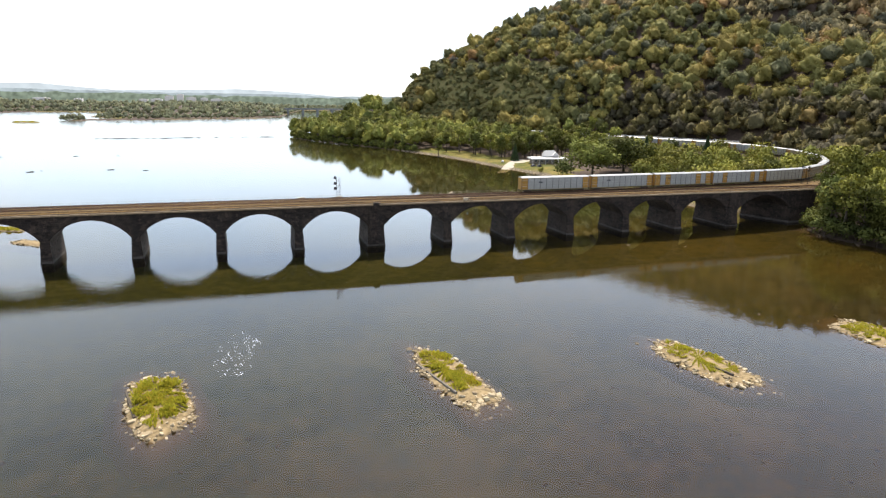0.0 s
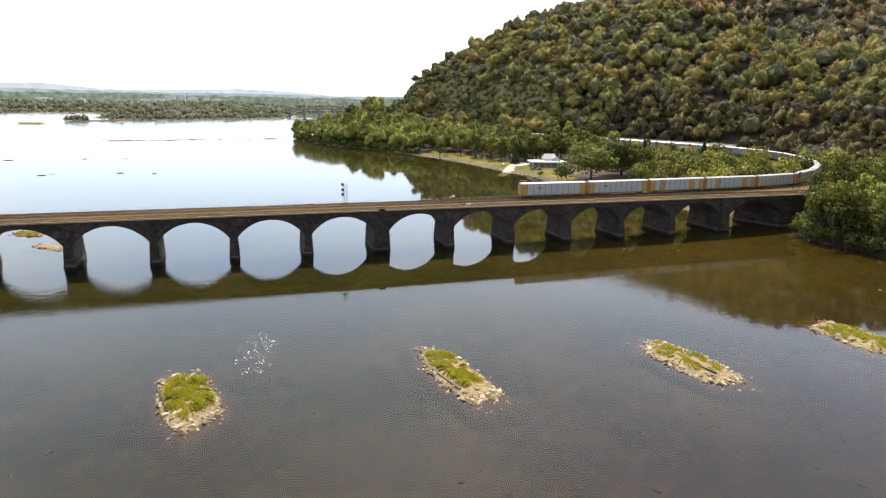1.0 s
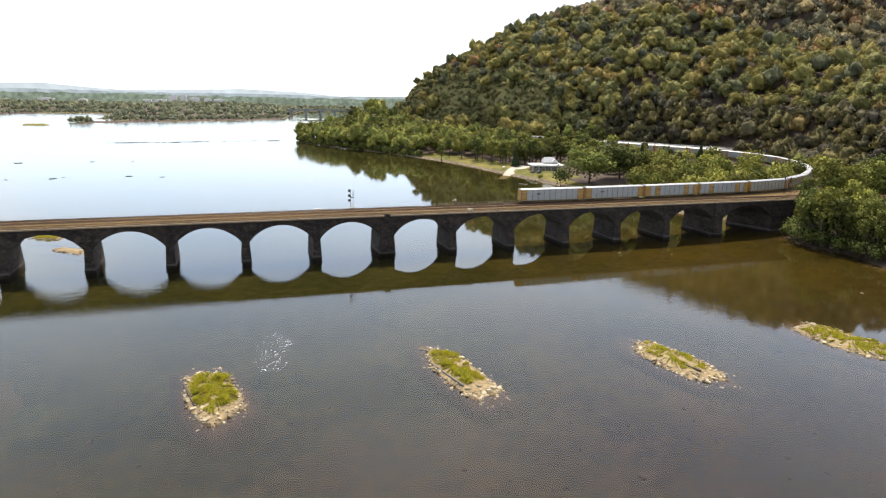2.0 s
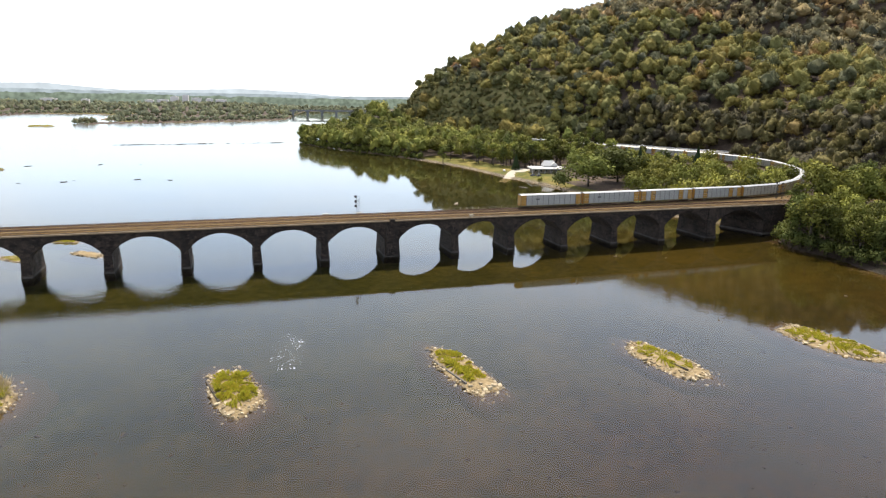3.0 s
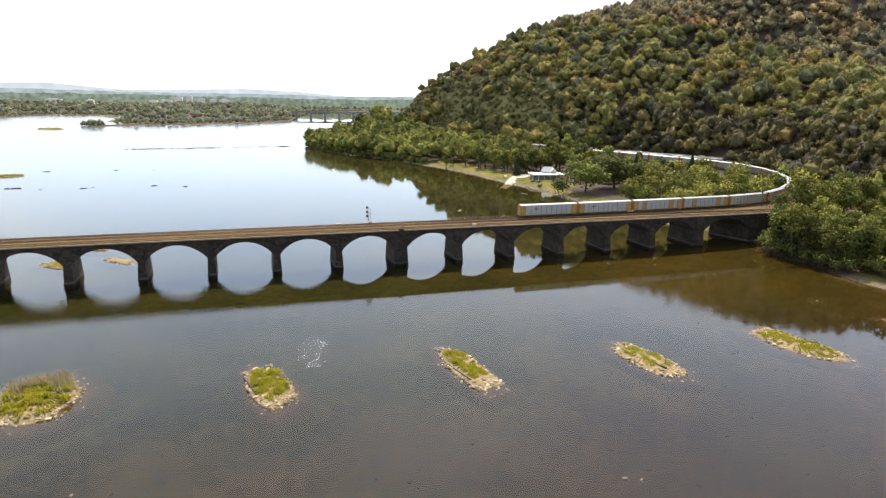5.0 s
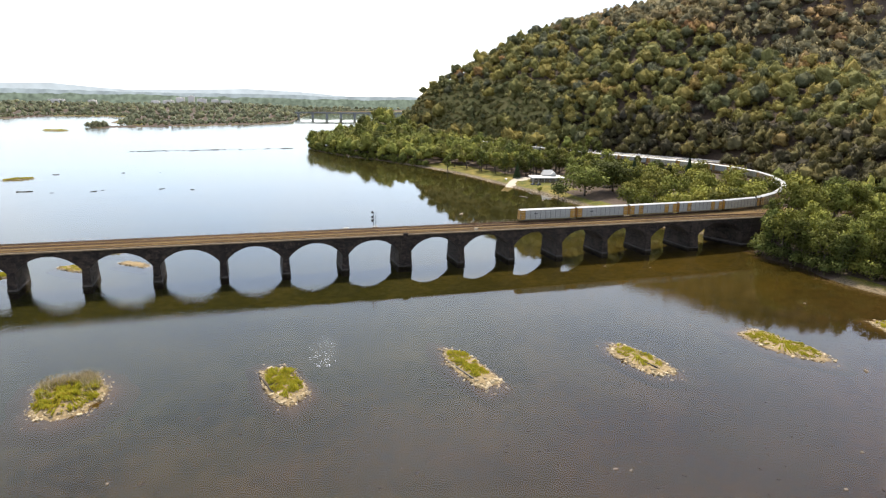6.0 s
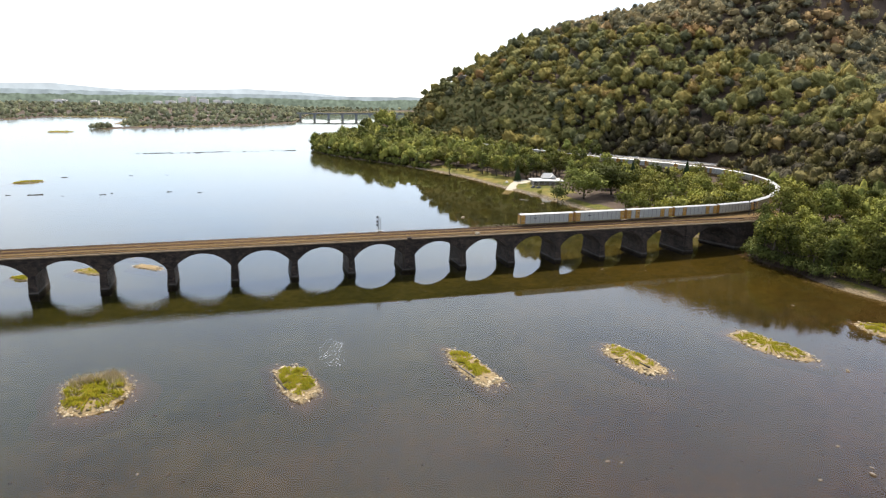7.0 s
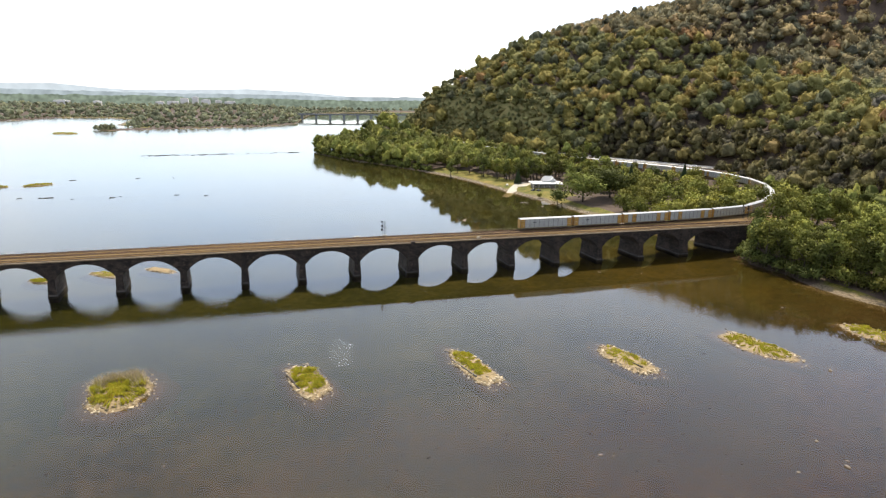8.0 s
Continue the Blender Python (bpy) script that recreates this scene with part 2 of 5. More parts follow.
def scarp_ground():
    """Dry grass and bare earth on the steep end of the hill."""
    m = Mat("scarp_grass", 0.95, 0.0, 0.1)
    p = m.pos()
    m.colour(m.ramp(m.mix(0.5, m.noise(0.06, 4, 0.6, p), m.noise(0.7, 5, 0.6, p)),
                    [(0.34, (0.085, 0.082, 0.032)), (0.5, (0.150, 0.132, 0.052)), (0.66, (0.215, 0.165, 0.075))]))
    m.bump(m.noise(0.6, 4, 0.6, p), 0.4, 0.6)
    return m.m


GREENS = [(0.0, (0.055, 0.068, 0.020)), (0.3, (0.098, 0.108, 0.025)), (0.55, (0.132, 0.137, 0.028)), (0.8, (0.160, 0.150, 0.032)), (1.0, (0.098, 0.102, 0.026))]
# blue raised in these stops to stand in for haze over the hillside
AUTUMN = [(0.0, (0.064, 0.053, 0.047)), (0.12, (0.062, 0.064, 0.044)), (0.3, (0.099, 0.099, 0.038)), (0.58, (0.160, 0.140, 0.040)), (0.84, (0.205, 0.150, 0.044)), (0.94, (0.205, 0.124, 0.046)), (1.0, (0.190, 0.102, 0.047))]
# crest trees: browner, and lightened and blued with painted haze
CREST = [(0.0, (0.088, 0.088, 0.058)), (0.3, (0.150, 0.128, 0.068)), (0.6, (0.210, 0.160, 0.076)), (0.85, (0.255, 0.160, 0.074)), (1.0, (0.245, 0.125, 0.070))]
# warm dark leaf colours with the shade at the hill's foot painted in
WOODS = [(0.0, (0.052, 0.045, 0.034)), (0.3, (0.088, 0.077, 0.034)), (0.6, (0.125, 0.103, 0.034)), (1.0, (0.165, 0.112, 0.040))]
# leaves across the river, greyed and lightened to carry the haze in their colour
FAR_HAZE = [(0.0, (0.165, 0.182, 0.132)), (0.5, (0.205, 0.214, 0.146)), (1.0, (0.250, 0.236, 0.156))]
M_LEAF = leafage("bank_leaves", GREENS, 0.97, 0.16, 0.9)
M_HILL = leafage("hill_leaves", AUTUMN, 1.24, 0.2, 0.42)
M_FOOT = leafage("foot_leaves", WOODS, 1.0, 0.22, 0.6)
M_SCRUB = leafage("slope_scrub", [(0.0, (0.105, 0.110, 0.048)), (0.4, (0.165, 0.150, 0.058)), (0.7, (0.215, 0.175, 0.066)), (1.0, (0.130, 0.122, 0.052))], 1.15, 0.25)
M_CREST = leafage("crest_leaves", CREST, 1.1, 0.25)
M_FAR = leafage("far_haze_leaves", FAR_HAZE, 1.1, 0.68)
M_BARK = plain("bark", (0.052, 0.040, 0.028), 0.9)
# stone colour set very dark to hold its shaded faces down under strong sky light
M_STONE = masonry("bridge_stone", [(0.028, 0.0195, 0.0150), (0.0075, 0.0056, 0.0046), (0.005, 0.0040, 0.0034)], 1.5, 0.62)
M_COPING = plain("coping_stone", (0.15, 0.108, 0.064), 0.9, vary=0.4)
M_WET = masonry("wet_stone", [(0.030, 0.026, 0.020), (0.020, 0.017, 0.013), (0.014, 0.012, 0.010)], 1.3, 0.6)
M_FLARE = plain("pier_ledge_stone", (0.045, 0.037, 0.030), 0.9, vary=0.75, scale=0.3)
M_LEDGE = plain("ledge_stone", (0.10, 0.086, 0.068), 0.9, vary=0.4)
bl = Mat("ballast", 0.95, 0.0, 0.1)
bp = bl.pos()
lanes = bl.mix(0.55, bl.noise(1.0, 4, 0.6, bp, (0.03, 1.6, 1)), bl.noise(1.1, 6, 0.7, bp))
bl.colour(bl.ramp(lanes, [(0.36, (0.028, 0.018, 0.009)), (0.48, (0.078, 0.048, 0.018)), (0.60, (0.145, 0.090, 0.033))]))
bl.bump(bl.noise(4.0, 4, 0.6, bp), 0.5, 0.08)
M_BALLAST = bl.m
M_RAIL = plain("rail_steel", (0.11, 0.055, 0.032), 0.5, 0.6)
M_TIE = plain("sleeper_wood", (0.036, 0.024, 0.016), 0.9)
M_IRON = plain("dark_iron", (0.03, 0.03, 0.032), 0.6, 0.3)
M_RAILING = plain("railing_steel", (0.33, 0.29, 0.22), 0.6, 0.4)
M_WATER = water_material()
M_LAND = ground_material()
M_FLOOR = woodland_floor()
M_SCARP = scarp_ground()


# ---- building helpers ----
class Geo:
    """Collects vertices and faces for one mesh."""
    def __init__(self):
        self.v, self.f = [], []

    def add(self, verts, faces):
        k = len(self.v)
        self.v += [tuple(p) for p in verts]
        self.f += [tuple(i + k for i in f) for f in faces]
        return self

    def box(self, x0, x1, y0, y1, z0, z1, top=0.0, m=None):
        """A box whose top is drawn in by top metres."""
        v = [(x0, y0, z0), (x1, y0, z0), (x1, y1, z0), (x0, y1, z0),
             (x0 + top, y0 + top, z1), (x1 - top, y0 + top, z1), (x1 - top, y1 - top, z1), (x0 + top, y1 - top, z1)]
        if m is not None:
            v = [m @ Vector(p) for p in v]
        return self.add(v, [(3, 2, 1, 0), (4, 5, 6, 7), (0, 1, 5, 4), (1, 2, 6, 5), (2, 3, 7, 6), (3, 0, 4, 7)])

    def frustum(self, a, b):
        """A solid between two rectangles a and b: (x0, x1, y0, y1, z)."""
        v = [(r[i], r[j], r[4]) for r in (a, b) for i, j in ((0, 2), (1, 2), (1, 3), (0, 3))]
        return self.add(v, [(3, 2, 1, 0), (4, 5, 6, 7), (0, 1, 5, 4), (1, 2, 6, 5), (2, 3, 7, 6), (3, 0, 4, 7)])

    def prism(self, outline, y0, y1):
        """An x-z outline (counter-clockwise seen from -y) pushed from y0 to y1; the caps are fans of quads made by the caller."""
        n = len(outline)
        v = [(x, y0, z) for x, z in outline] + [(x, y1, z) for x, z in outline]
        f = [tuple(range(n)), tuple(range(2 * n - 1, n - 1, -1))]
        f += [(i, i + n, (i + 1) % n + n, (i + 1) % n) for i in range(n)]
        return self.add(v, f)

    def tube(self, p, q, r0, r1=None, n=6):
        p, q = Vector(p), Vector(q)
        r1 = r0 if r1 is None else r1
        d = (q - p).normalized()
        a = d.orthogonal().normalized()
        b = d.cross(a)
        v = []
        for c, r in ((p, r0), (q, r1)):
            v += [c + (a * math.cos(2 * math.pi * i / n) + b * math.sin(2 * math.pi * i / n)) * r for i in range(n)]
        f = [(i, (i + 1) % n, (i + 1) % n + n, i + n) for i in range(n)]
        f += [tuple(range(n - 1, -1, -1)), tuple(range(n, 2 * n))]
        return self.add(v, f)

    def mesh(self, name, mat, smooth=False):
        me = bpy.data.meshes.new(name)
        me.from_pydata([tuple(p) for p in self.v], [], self.f)
        me.materials.append(mat)
        if smooth:
            me.shade_smooth()
        me.update()
        return me


def part(name, geo, mat, parent, label="", smooth=False):
    """One mesh object under a thing or a part."""
    me = geo.mesh(name, mat, smooth) if isinstance(geo, Geo) else geo
    ob = new(name, me)
    ob.parent = parent
    if label:
        ob["label"] = label
    return ob


def thing(name, label, category, group="", kind="", at=None):
    ob = new(name)
    if at is not None:
        ob.matrix_basis = at
    return tagged(ob, label, category, group, kind)


def quads_mesh(name, verts, mat, hue=None):
    """A mesh of loose four-sided clumps from an array (n, 4, 3), or (n, 8, 3) with the way each corner faces; hue: one number a clump."""
    n = len(verts)
    facing = verts[:, 4:].reshape(-1, 3) if verts.shape[1] == 8 else None
    verts = verts[:, :4]
    me = bpy.data.meshes.new(name)
    me.vertices.add(n * 4)
    me.vertices.foreach_set("co", np.ascontiguousarray(verts, dtype=np.float32).ravel())
    me.loops.add(n * 4)
    me.loops.foreach_set("vertex_index", np.arange(n * 4, dtype=np.int32))
    me.polygons.add(n)
    me.polygons.foreach_set("loop_start", np.arange(0, n * 4, 4, dtype=np.int32))
    me.update(calc_edges=True)
    if hue is not None:
        at = me.attributes.new("hue", "FLOAT", "FACE")
        at.data.foreach_set("value", np.ascontiguousarray(hue, dtype=np.float32))
    me.materials.append(mat)
    if facing is not None:
        me.shade_smooth()
        at = me.attributes.new("custom_normal", "FLOAT_VECTOR", "POINT")
        at.data.foreach_set("vector", np.ascontiguousarray(facing, dtype=np.float32).ravel())
        me.update()
    return me


def interp(x, table):
    a = np.array(table, dtype=float)
    return np.interp(x, a[:, 0], a[:, 1])


def smooth_path(pts, step):
    """A Catmull-Rom curve through x-y points, cut at even steps: places and headings."""
    p = np.array([pts[0]] + list(pts) + [pts[-1]], dtype=float)
    p[0], p[-1] = 2 * p[1] - p[2], 2 * p[-2] - p[-3]
    out = []
    for i in range(1, len(p) - 2):
        for t in np.linspace(0, 1, 40, endpoint=False):
            a, b, c, d = p[i - 1:i + 3]
            out.append(0.5 * (2 * b + (c - a) * t + (2 * a - 5 * b + 4 * c - d) * t * t + (3 * b - a - 3 * c + d) * t ** 3))
    out = np.array(out + [p[-2]])
    s = np.concatenate([[0], np.cumsum(np.hypot(*np.diff(out, axis=0).T))])
    k = np.arange(0, s[-1], step)
    return np.stack([np.interp(k, s, out[:, 0]), np.interp(k, s, out[:, 1])], 1)


def away(x, y, path):
    """Distance of places from a line of points."""
    x, y = np.asarray(x, float), np.asarray(y, float)
    d = np.full(np.shape(x), 1e9)
    near = (x > path[:, 0].min() - 100) & (x < path[:, 0].max() + 100) & (y > path[:, 1].min() - 100) & (y < path[:, 1].max() + 100)
    if not near.all():
        if near.any():
            d[near] = away(x[near], y[near], path)
        return d
    for a, b in zip(path[:-1], path[1:]):
        ab = b - a
        t = np.clip(((x - a[0]) * ab[0] + (y - a[1]) * ab[1]) / (ab @ ab), 0, 1)
        d = np.minimum(d, np.hypot(x - a[0] - t * ab[0], y - a[1] - t * ab[1]))
    return d


# ---- plan: shore, tracks, hill ----
SHORE = [(-5000, 410), (-400, 290), (-200, 277), (-95, 265), (-75, 262), (-64, 261), (-47, 265), (-25, 263), (-14, 268), (-6, 280), (0, 287), (20, 287), (30, 273), (45, 262), (100, 256), (143, 251), (186, 248), (225, 241),
         (285, 234), (340, 222), (390, 206), (451, 182), (508, 152), (570, 131), (621, 122), (640, 128), (665, 170), (700, 225), (760, 320), (900, 420),
         (1500, 520), (2500, 900), (5000, 1500)]
FOOT = [(-5000, 890), (-300, 545), (-100, 475), (0, 440), (60, 428), (120, 428), (190, 432), (240, 418), (285, 400), (340, 372), (430, 328), (462, 314), (530, 290), (590, 272), (640, 267), (690, 263), (730, 282), (780, 350), (900, 500), (5000, 1600)]
RISE = [(-50, 0), (0, 0), (12, 10), (31, 29), (68, 54), (106, 74), (145, 90), (185, 108), (235, 136), (300, 176), (400, 236), (500, 280), (700, 300), (1200, 300), (3000, 150)]
CRAG = [(-50, 0), (0, 0), (12, 20), (33, 62), (72, 89), (111, 111), (150, 132), (191, 149), (241, 167), (293, 179), (355, 196), (420, 210), (500, 226), (1200, 226), (3000, 120)]
BLEND = [(250, 0), (330, 0.4), (400, 0.75), (480, 0.82), (570, 1.0)]
RIDGE = [(-5000, 0.3), (-600, 0.6), (-100, 0.9), (100, 1.0), (685, 1.0), (715, 0.72), (760, 0.28), (840, 0.1), (5000, 0.06)]
FARSHORE = [(-5000, 1150), (-1500, 1380), (-900, 1440), (-530, 1547), (-470, 1760), (-330, 1780), (-252, 1700), (-218, 1330), (-202, 1226), (-178, 1181), (-61, 1230), (98, 1339), (170, 1480), (225, 1880), (310, 2380), (700, 2680), (5000, 3180)]
MAIN = smooth_path([(-260, 12.5), (-100, 12.5), (60, 12.5), (165, 12.5), (200, 13.3), (235, 14.8), (270, 17), (298, 22), (328, 37.5), (362, 65), (389, 101), (402, 130), (407, 156), (405, 184), (397, 212), (383, 247), (366, 282),
                    (349, 320), (336, 365), (318, 425), (299, 480), (278, 540), (262, 595), (250, 650)], 2.0)
SIDE = smooth_path([(-260, 7.4), (-100, 7.4), (60, 7.4), (180, 7.4), (260, 6.6), (310, 3), (350, -4), (410, -24), (480, -70), (540, -140)], 2.0)
ROAD = smooth_path([(449, 150), (444, 176), (432, 210), (412, 248), (391, 290), (376, 330), (362, 370), (344, 425), (324, 485), (303, 545), (286, 600), (274, 650)], 4.0)
RAIL_Z = 14.8


def hill(x, y):
    d = (x - interp(y, FOOT)) * 0.93
    b = interp(y, BLEND)
    h = (interp(d, RISE) * (1 - b) + interp(d, CRAG) * b) * interp(y, RIDGE)
    cap = interp(y, [(0, 52), (150, 62), (260, 80), (330, 90)])
    h = np.where(h > cap, cap + (h - cap) * interp(y, [(150, 0.0), (250, 0.1), (330, 0.4), (410, 1.0)]), h)
    crest = 14 * np.exp(-((x - 700) / 120) ** 2 - ((y - 460) / 85) ** 2)
    return h + np.clip(h / 120, 0, 1) * crest


def land(x, y):
    """Height of the ground sheet."""
    x, y = np.asarray(x, float), np.asarray(y, float)
    e = x - interp(y, SHORE)
    low = interp(e, [(-400, -2.6), (-70, -2.0), (-30, -1.35), (-12, -1.0), (0, -0.05), (3, 0.7), (12, 1.8), (40, 3.2), (120, 6.0), (2000, 12.0)])
    low = low + np.where(e < -14, np.minimum(interp(y, [(-240, 1.5), (-190, 1.3), (-150, 0.9), (-110, 0.35), (-70, 0.0)]), (-e - 14) * 0.03), 0)
    h = hill(x, y)
    spur = 30 * np.exp(-((x - 238) / 46) ** 2 - ((y - 655) / 85) ** 2) * np.clip(e / 30, 0, 1)
    z = low + np.where(e > 0, h + spur, 0)
    near = (e > 2) & (x < 720) & (y > -400) & (y < 760)
    for path, top, half in ((MAIN[240:], RAIL_Z - 0.5, 4.2), (SIDE[262:], RAIL_Z - 0.5, 4.2), (ROAD, 19.0, 5.0)):
        d = away(x, y, path[::4])
        bank = top - np.maximum(d - half, 0) * 0.62
        cut = top + np.maximum(d - half, 0) * 0.9 + np.maximum(d - half, 0) ** 2 * 0.05
        ok = near & (d < 60)
        z = np.where(ok, np.clip(z, bank, np.maximum(cut, bank)), z)
    # the far bank, its low country and the hills at the edge of sight
    f = y - interp(x, FARSHORE)
    far = interp(f, [(-40, -2.6), (-8, -1.0), (0, 0.0), (10, 1.5), (200, 3.0), (900, 8.0), (1600, 16.0)])
    holm = 3.0 * (1 - ((x + 234) / 30) ** 2 - ((y - 1180) / 42) ** 2)
    far = far + interp(y, [(3200, 0), (4400, 20), (5000, 20)])
    z = np.maximum(z, np.where(f > -40, far, -5))
    z = np.maximum(z, np.clip(holm, -5, 1.6))
    return z


def graded(knots):
    """Grid lines with the given spacing in each stretch: (start, step)..., end."""
    out = []
    for (a, s), (b, _) in zip(knots[:-1], knots[1:]):
        out += list(np.arange(a, b, s))
    return np.array(out + [knots[-1][0]])


gx = graded([(-4900, 350), (-700, 60), (-100, 12), (96, 4), (180, 5), (480, 10), (760, 40), (1400, 300), (4900, 0)])
gy = graded([(-2500, 300), (-400, 30), (-140, 6), (420, 8), (760, 30), (1150, 15), (1700, 60), (2600, 120), (4900, 0)])
X, Y = np.meshgrid(gx, gy)
Z = land(X, Y)
wob = np.array([[noise.noise((a * 0.05, b * 0.05, 0.3)) for a in gx] for b in gy])
Z = Z + wob * np.where(Z > 24, 4.0, np.where(Z > 0.6, 0.5, 0.1))
nx, ny = len(gx), len(gy)
idx = np.arange(nx * ny).reshape(ny, nx)
faces = np.stack([idx[:-1, :-1], idx[:-1, 1:], idx[1:, 1:], idx[1:, :-1]], -1).reshape(-1, 4)
ground_me = bpy.data.meshes.new("ground")
ground_me.from_pydata(np.stack([X, Y, Z], -1).reshape(-1, 3).tolist(), [], faces.tolist())
ground_me.materials.append(M_LAND)
ground_me.materials.append(M_FLOOR)
mid = Z[:-1, :-1].ravel()
inland = (X - interp(Y, SHORE))[:-1, :-1].ravel()
along = Y[:-1, :-1].ravel()
# woodland floor; on the bank and yard its dark colour also stands for tree shade
wooded = ((inland > 9) & (along < -2)) | ((inland > -5) & (along > -64) & (along < -4)) | ((inland > 12) & (along > 100) & (along < 178)) | ((inland > 30) & (along > 175)) | ((inland > 26) & (along > 25) & (along < 110)) | ((inland > 50) & (along > 105)) | ((inland > 0.5) & (along > 385)) | ((mid > 0.2) & (along > 1050) & (along < 1230)) | ((inland > 4.5) & (along < -50)) | (along - interp(X[:-1, :-1].ravel(), FARSHORE) > 4)
past_foot = (X - interp(Y, FOOT))[:-1, :-1].ravel()
scarp = (along > 395) & (along < 720) & (past_foot > -8) & (past_foot < 80)
ground_me.materials.append(M_SCARP)
ground_me.polygons.foreach_set("material_index", np.where(scarp, 2, (mid > 22) | wooded).astype(np.int32))
ground_me.shade_smooth()
tagged(new("ground", ground_me), "river bed, grassy banks and wooded hillside", "ground", kind="structure")

wg = Geo()
wx = np.linspace(-4900, 4900, 15)
wy = np.linspace(-2500, 4900, 13)
wg.add([(a, b, 0.0) for b in wy for a in wx], [(j * 15 + i, j * 15 + i + 1, (j + 1) * 15 + i + 1, (j + 1) * 15 + i) for j in range(12) for i in range(14)])
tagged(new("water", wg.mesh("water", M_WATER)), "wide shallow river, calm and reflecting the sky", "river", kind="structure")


# ---- stone bridge ----
SPAN, BIG = 23.8, 2.8
SPRING, CROWN, TOP = 6.6, 12.15, 13.65
FACE0, FACE1 = 0.45, 15.4


def pier_x(k):
    """Centre of pier k; two of them are broad."""
    return SPAN * (k - 2) + (BIG if k > 6 else BIG / 2 if k == 6 else 0) + (BIG / 2 + 0.6 if k == 12 else 0)


def face1(x):
    """The downstream face; the deck widens towards the bank."""
    return FACE1 + max(0.0, x - 170.0) * 0.05


def is_big(k):
    return k in (6, 12)


PIERS = list(range(-9, 13))
ABUT, ABUT_FAR = 272.5, 266.5          # the abutment's face stands askew
bridge = thing("railway_bridge", "long stone arch railway bridge, dark and weathered, across the river", "bridge", at=pose(0, 0, 0))


def half_width(k):
    return 1.22 + (BIG / 2 if is_big(k) else 0)


def arc(xl, xr, n=20, rise=CROWN - SPRING, z=SPRING):
    """Underside of an arch from left to right."""
    w = (xr - xl) / 2
    r = (w * w + rise * rise) / (2 * rise)
    a = math.asin(w / r)
    return [((xl + xr) / 2 + r * math.sin(t), z + rise - r + r * math.cos(t)) for t in np.linspace(-a, a, n)]


def span_geo(xl, xr, xr_far):
    """Walls over an arch and its barrel, open below; xr_far: its right end on the downstream face."""
    g = Geo()
    v, n = [], 20
    for far, right in ((False, xr), (True, xr_far)):
        low = arc(xl, right, n)
        v += [(x, face1(x) if far else FACE0, z) for x, z in low] + [(x, face1(x) if far else FACE0, TOP) for x, _ in low]
    f = []
    for i in range(n - 1):
        f.append((i, i + 1, n + i + 1, n + i))
        f.append((3 * n + i, 3 * n + i + 1, 2 * n + i + 1, 2 * n + i))
        f.append((i + 1, i, 2 * n + i, 2 * n + i + 1))
        f.append((n + i, n + i + 1, 3 * n + i + 1, 3 * n + i))
    f.append((0, n, 3 * n, 2 * n))
    f.append((n - 1, 3 * n - 1, 4 * n - 1, 2 * n - 1))
    return g.add(v, f)


def ring_geo(xl, xr, y, out):
    """The arch's ring of wedge stones, standing a little proud, each stone on its own."""
    g = Geo()
    n = 34
    a = arc(xl, xr, n)
    b = arc(xl - 0.25, xr + 0.25, n, CROWN - SPRING + 0.62, SPRING + 0.18)
    for i in range(n - 1):
        d = out * (0.05 + 0.05 * ((i * 7) % 3) / 2)
        s = 0.04
        q = [(a[i][0] + s, a[i][1]), (a[i + 1][0] - s, a[i + 1][1]), (b[i + 1][0] - s, b[i + 1][1]), (b[i][0] + s, b[i][1])]
        v = [(x, y, z) for x, z in q] + [(x, y + d, z) for x, z in q]
        g.add(v, [(4, 5, 6, 7), (0, 4, 7, 3), (1, 2, 6, 5), (2, 3, 7, 6), (0, 1, 5, 4)])
    return g


def pier(k):
    x, w = pier_x(k), half_width(k)
    y1 = face1(x)
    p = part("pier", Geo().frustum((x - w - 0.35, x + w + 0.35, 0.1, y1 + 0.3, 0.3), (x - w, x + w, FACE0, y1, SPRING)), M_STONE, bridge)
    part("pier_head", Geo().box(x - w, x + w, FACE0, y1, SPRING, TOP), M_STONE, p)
    part("footing", Geo().frustum((x - w - 0.7, x + w + 0.7, -0.4, y1 + 0.7, -2.4), (x - w - 0.48, x + w + 0.48, -0.06, y1 + 0.43, 0.16)), M_WET, p, "dark wet stone at the waterline")
    part("ledge", Geo().frustum((x - w - 0.46, x + w + 0.46, -0.04, y1 + 0.41, 0.16), (x - w - 0.345, x + w + 0.345, 0.105, y1 + 0.305, 0.75)), M_FLARE, p, "pale ledge above the waterline")
    if is_big(k):
        part("buttress", Geo().frustum((x - w + 0.3, x + w - 0.3, -0.15, 0.5, 0.6), (x - w + 0.5, x + w - 0.5, 0.12, 0.5, TOP)), M_STONE, p)
        if k == 6:
            part("refuge", Geo().box(x - 1.0, x + 1.0, -0.6, 0.85, TOP - 0.5, TOP + 0.95, 0.05), M_STONE, p, "small stone refuge box at the parapet")
    return p


for k in PIERS:
    pier(k)
for k in PIERS[:-1] + [12]:
    xl = pier_x(k) + half_width(k)
    xr = pier_x(k + 1) - half_width(k + 1) if k < 12 else ABUT
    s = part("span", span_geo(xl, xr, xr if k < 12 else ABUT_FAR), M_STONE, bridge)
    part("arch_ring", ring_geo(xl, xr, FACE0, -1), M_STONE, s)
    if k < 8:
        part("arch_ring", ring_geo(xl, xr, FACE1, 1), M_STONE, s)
# abutment and its wing wall
Y1 = face1(ABUT)


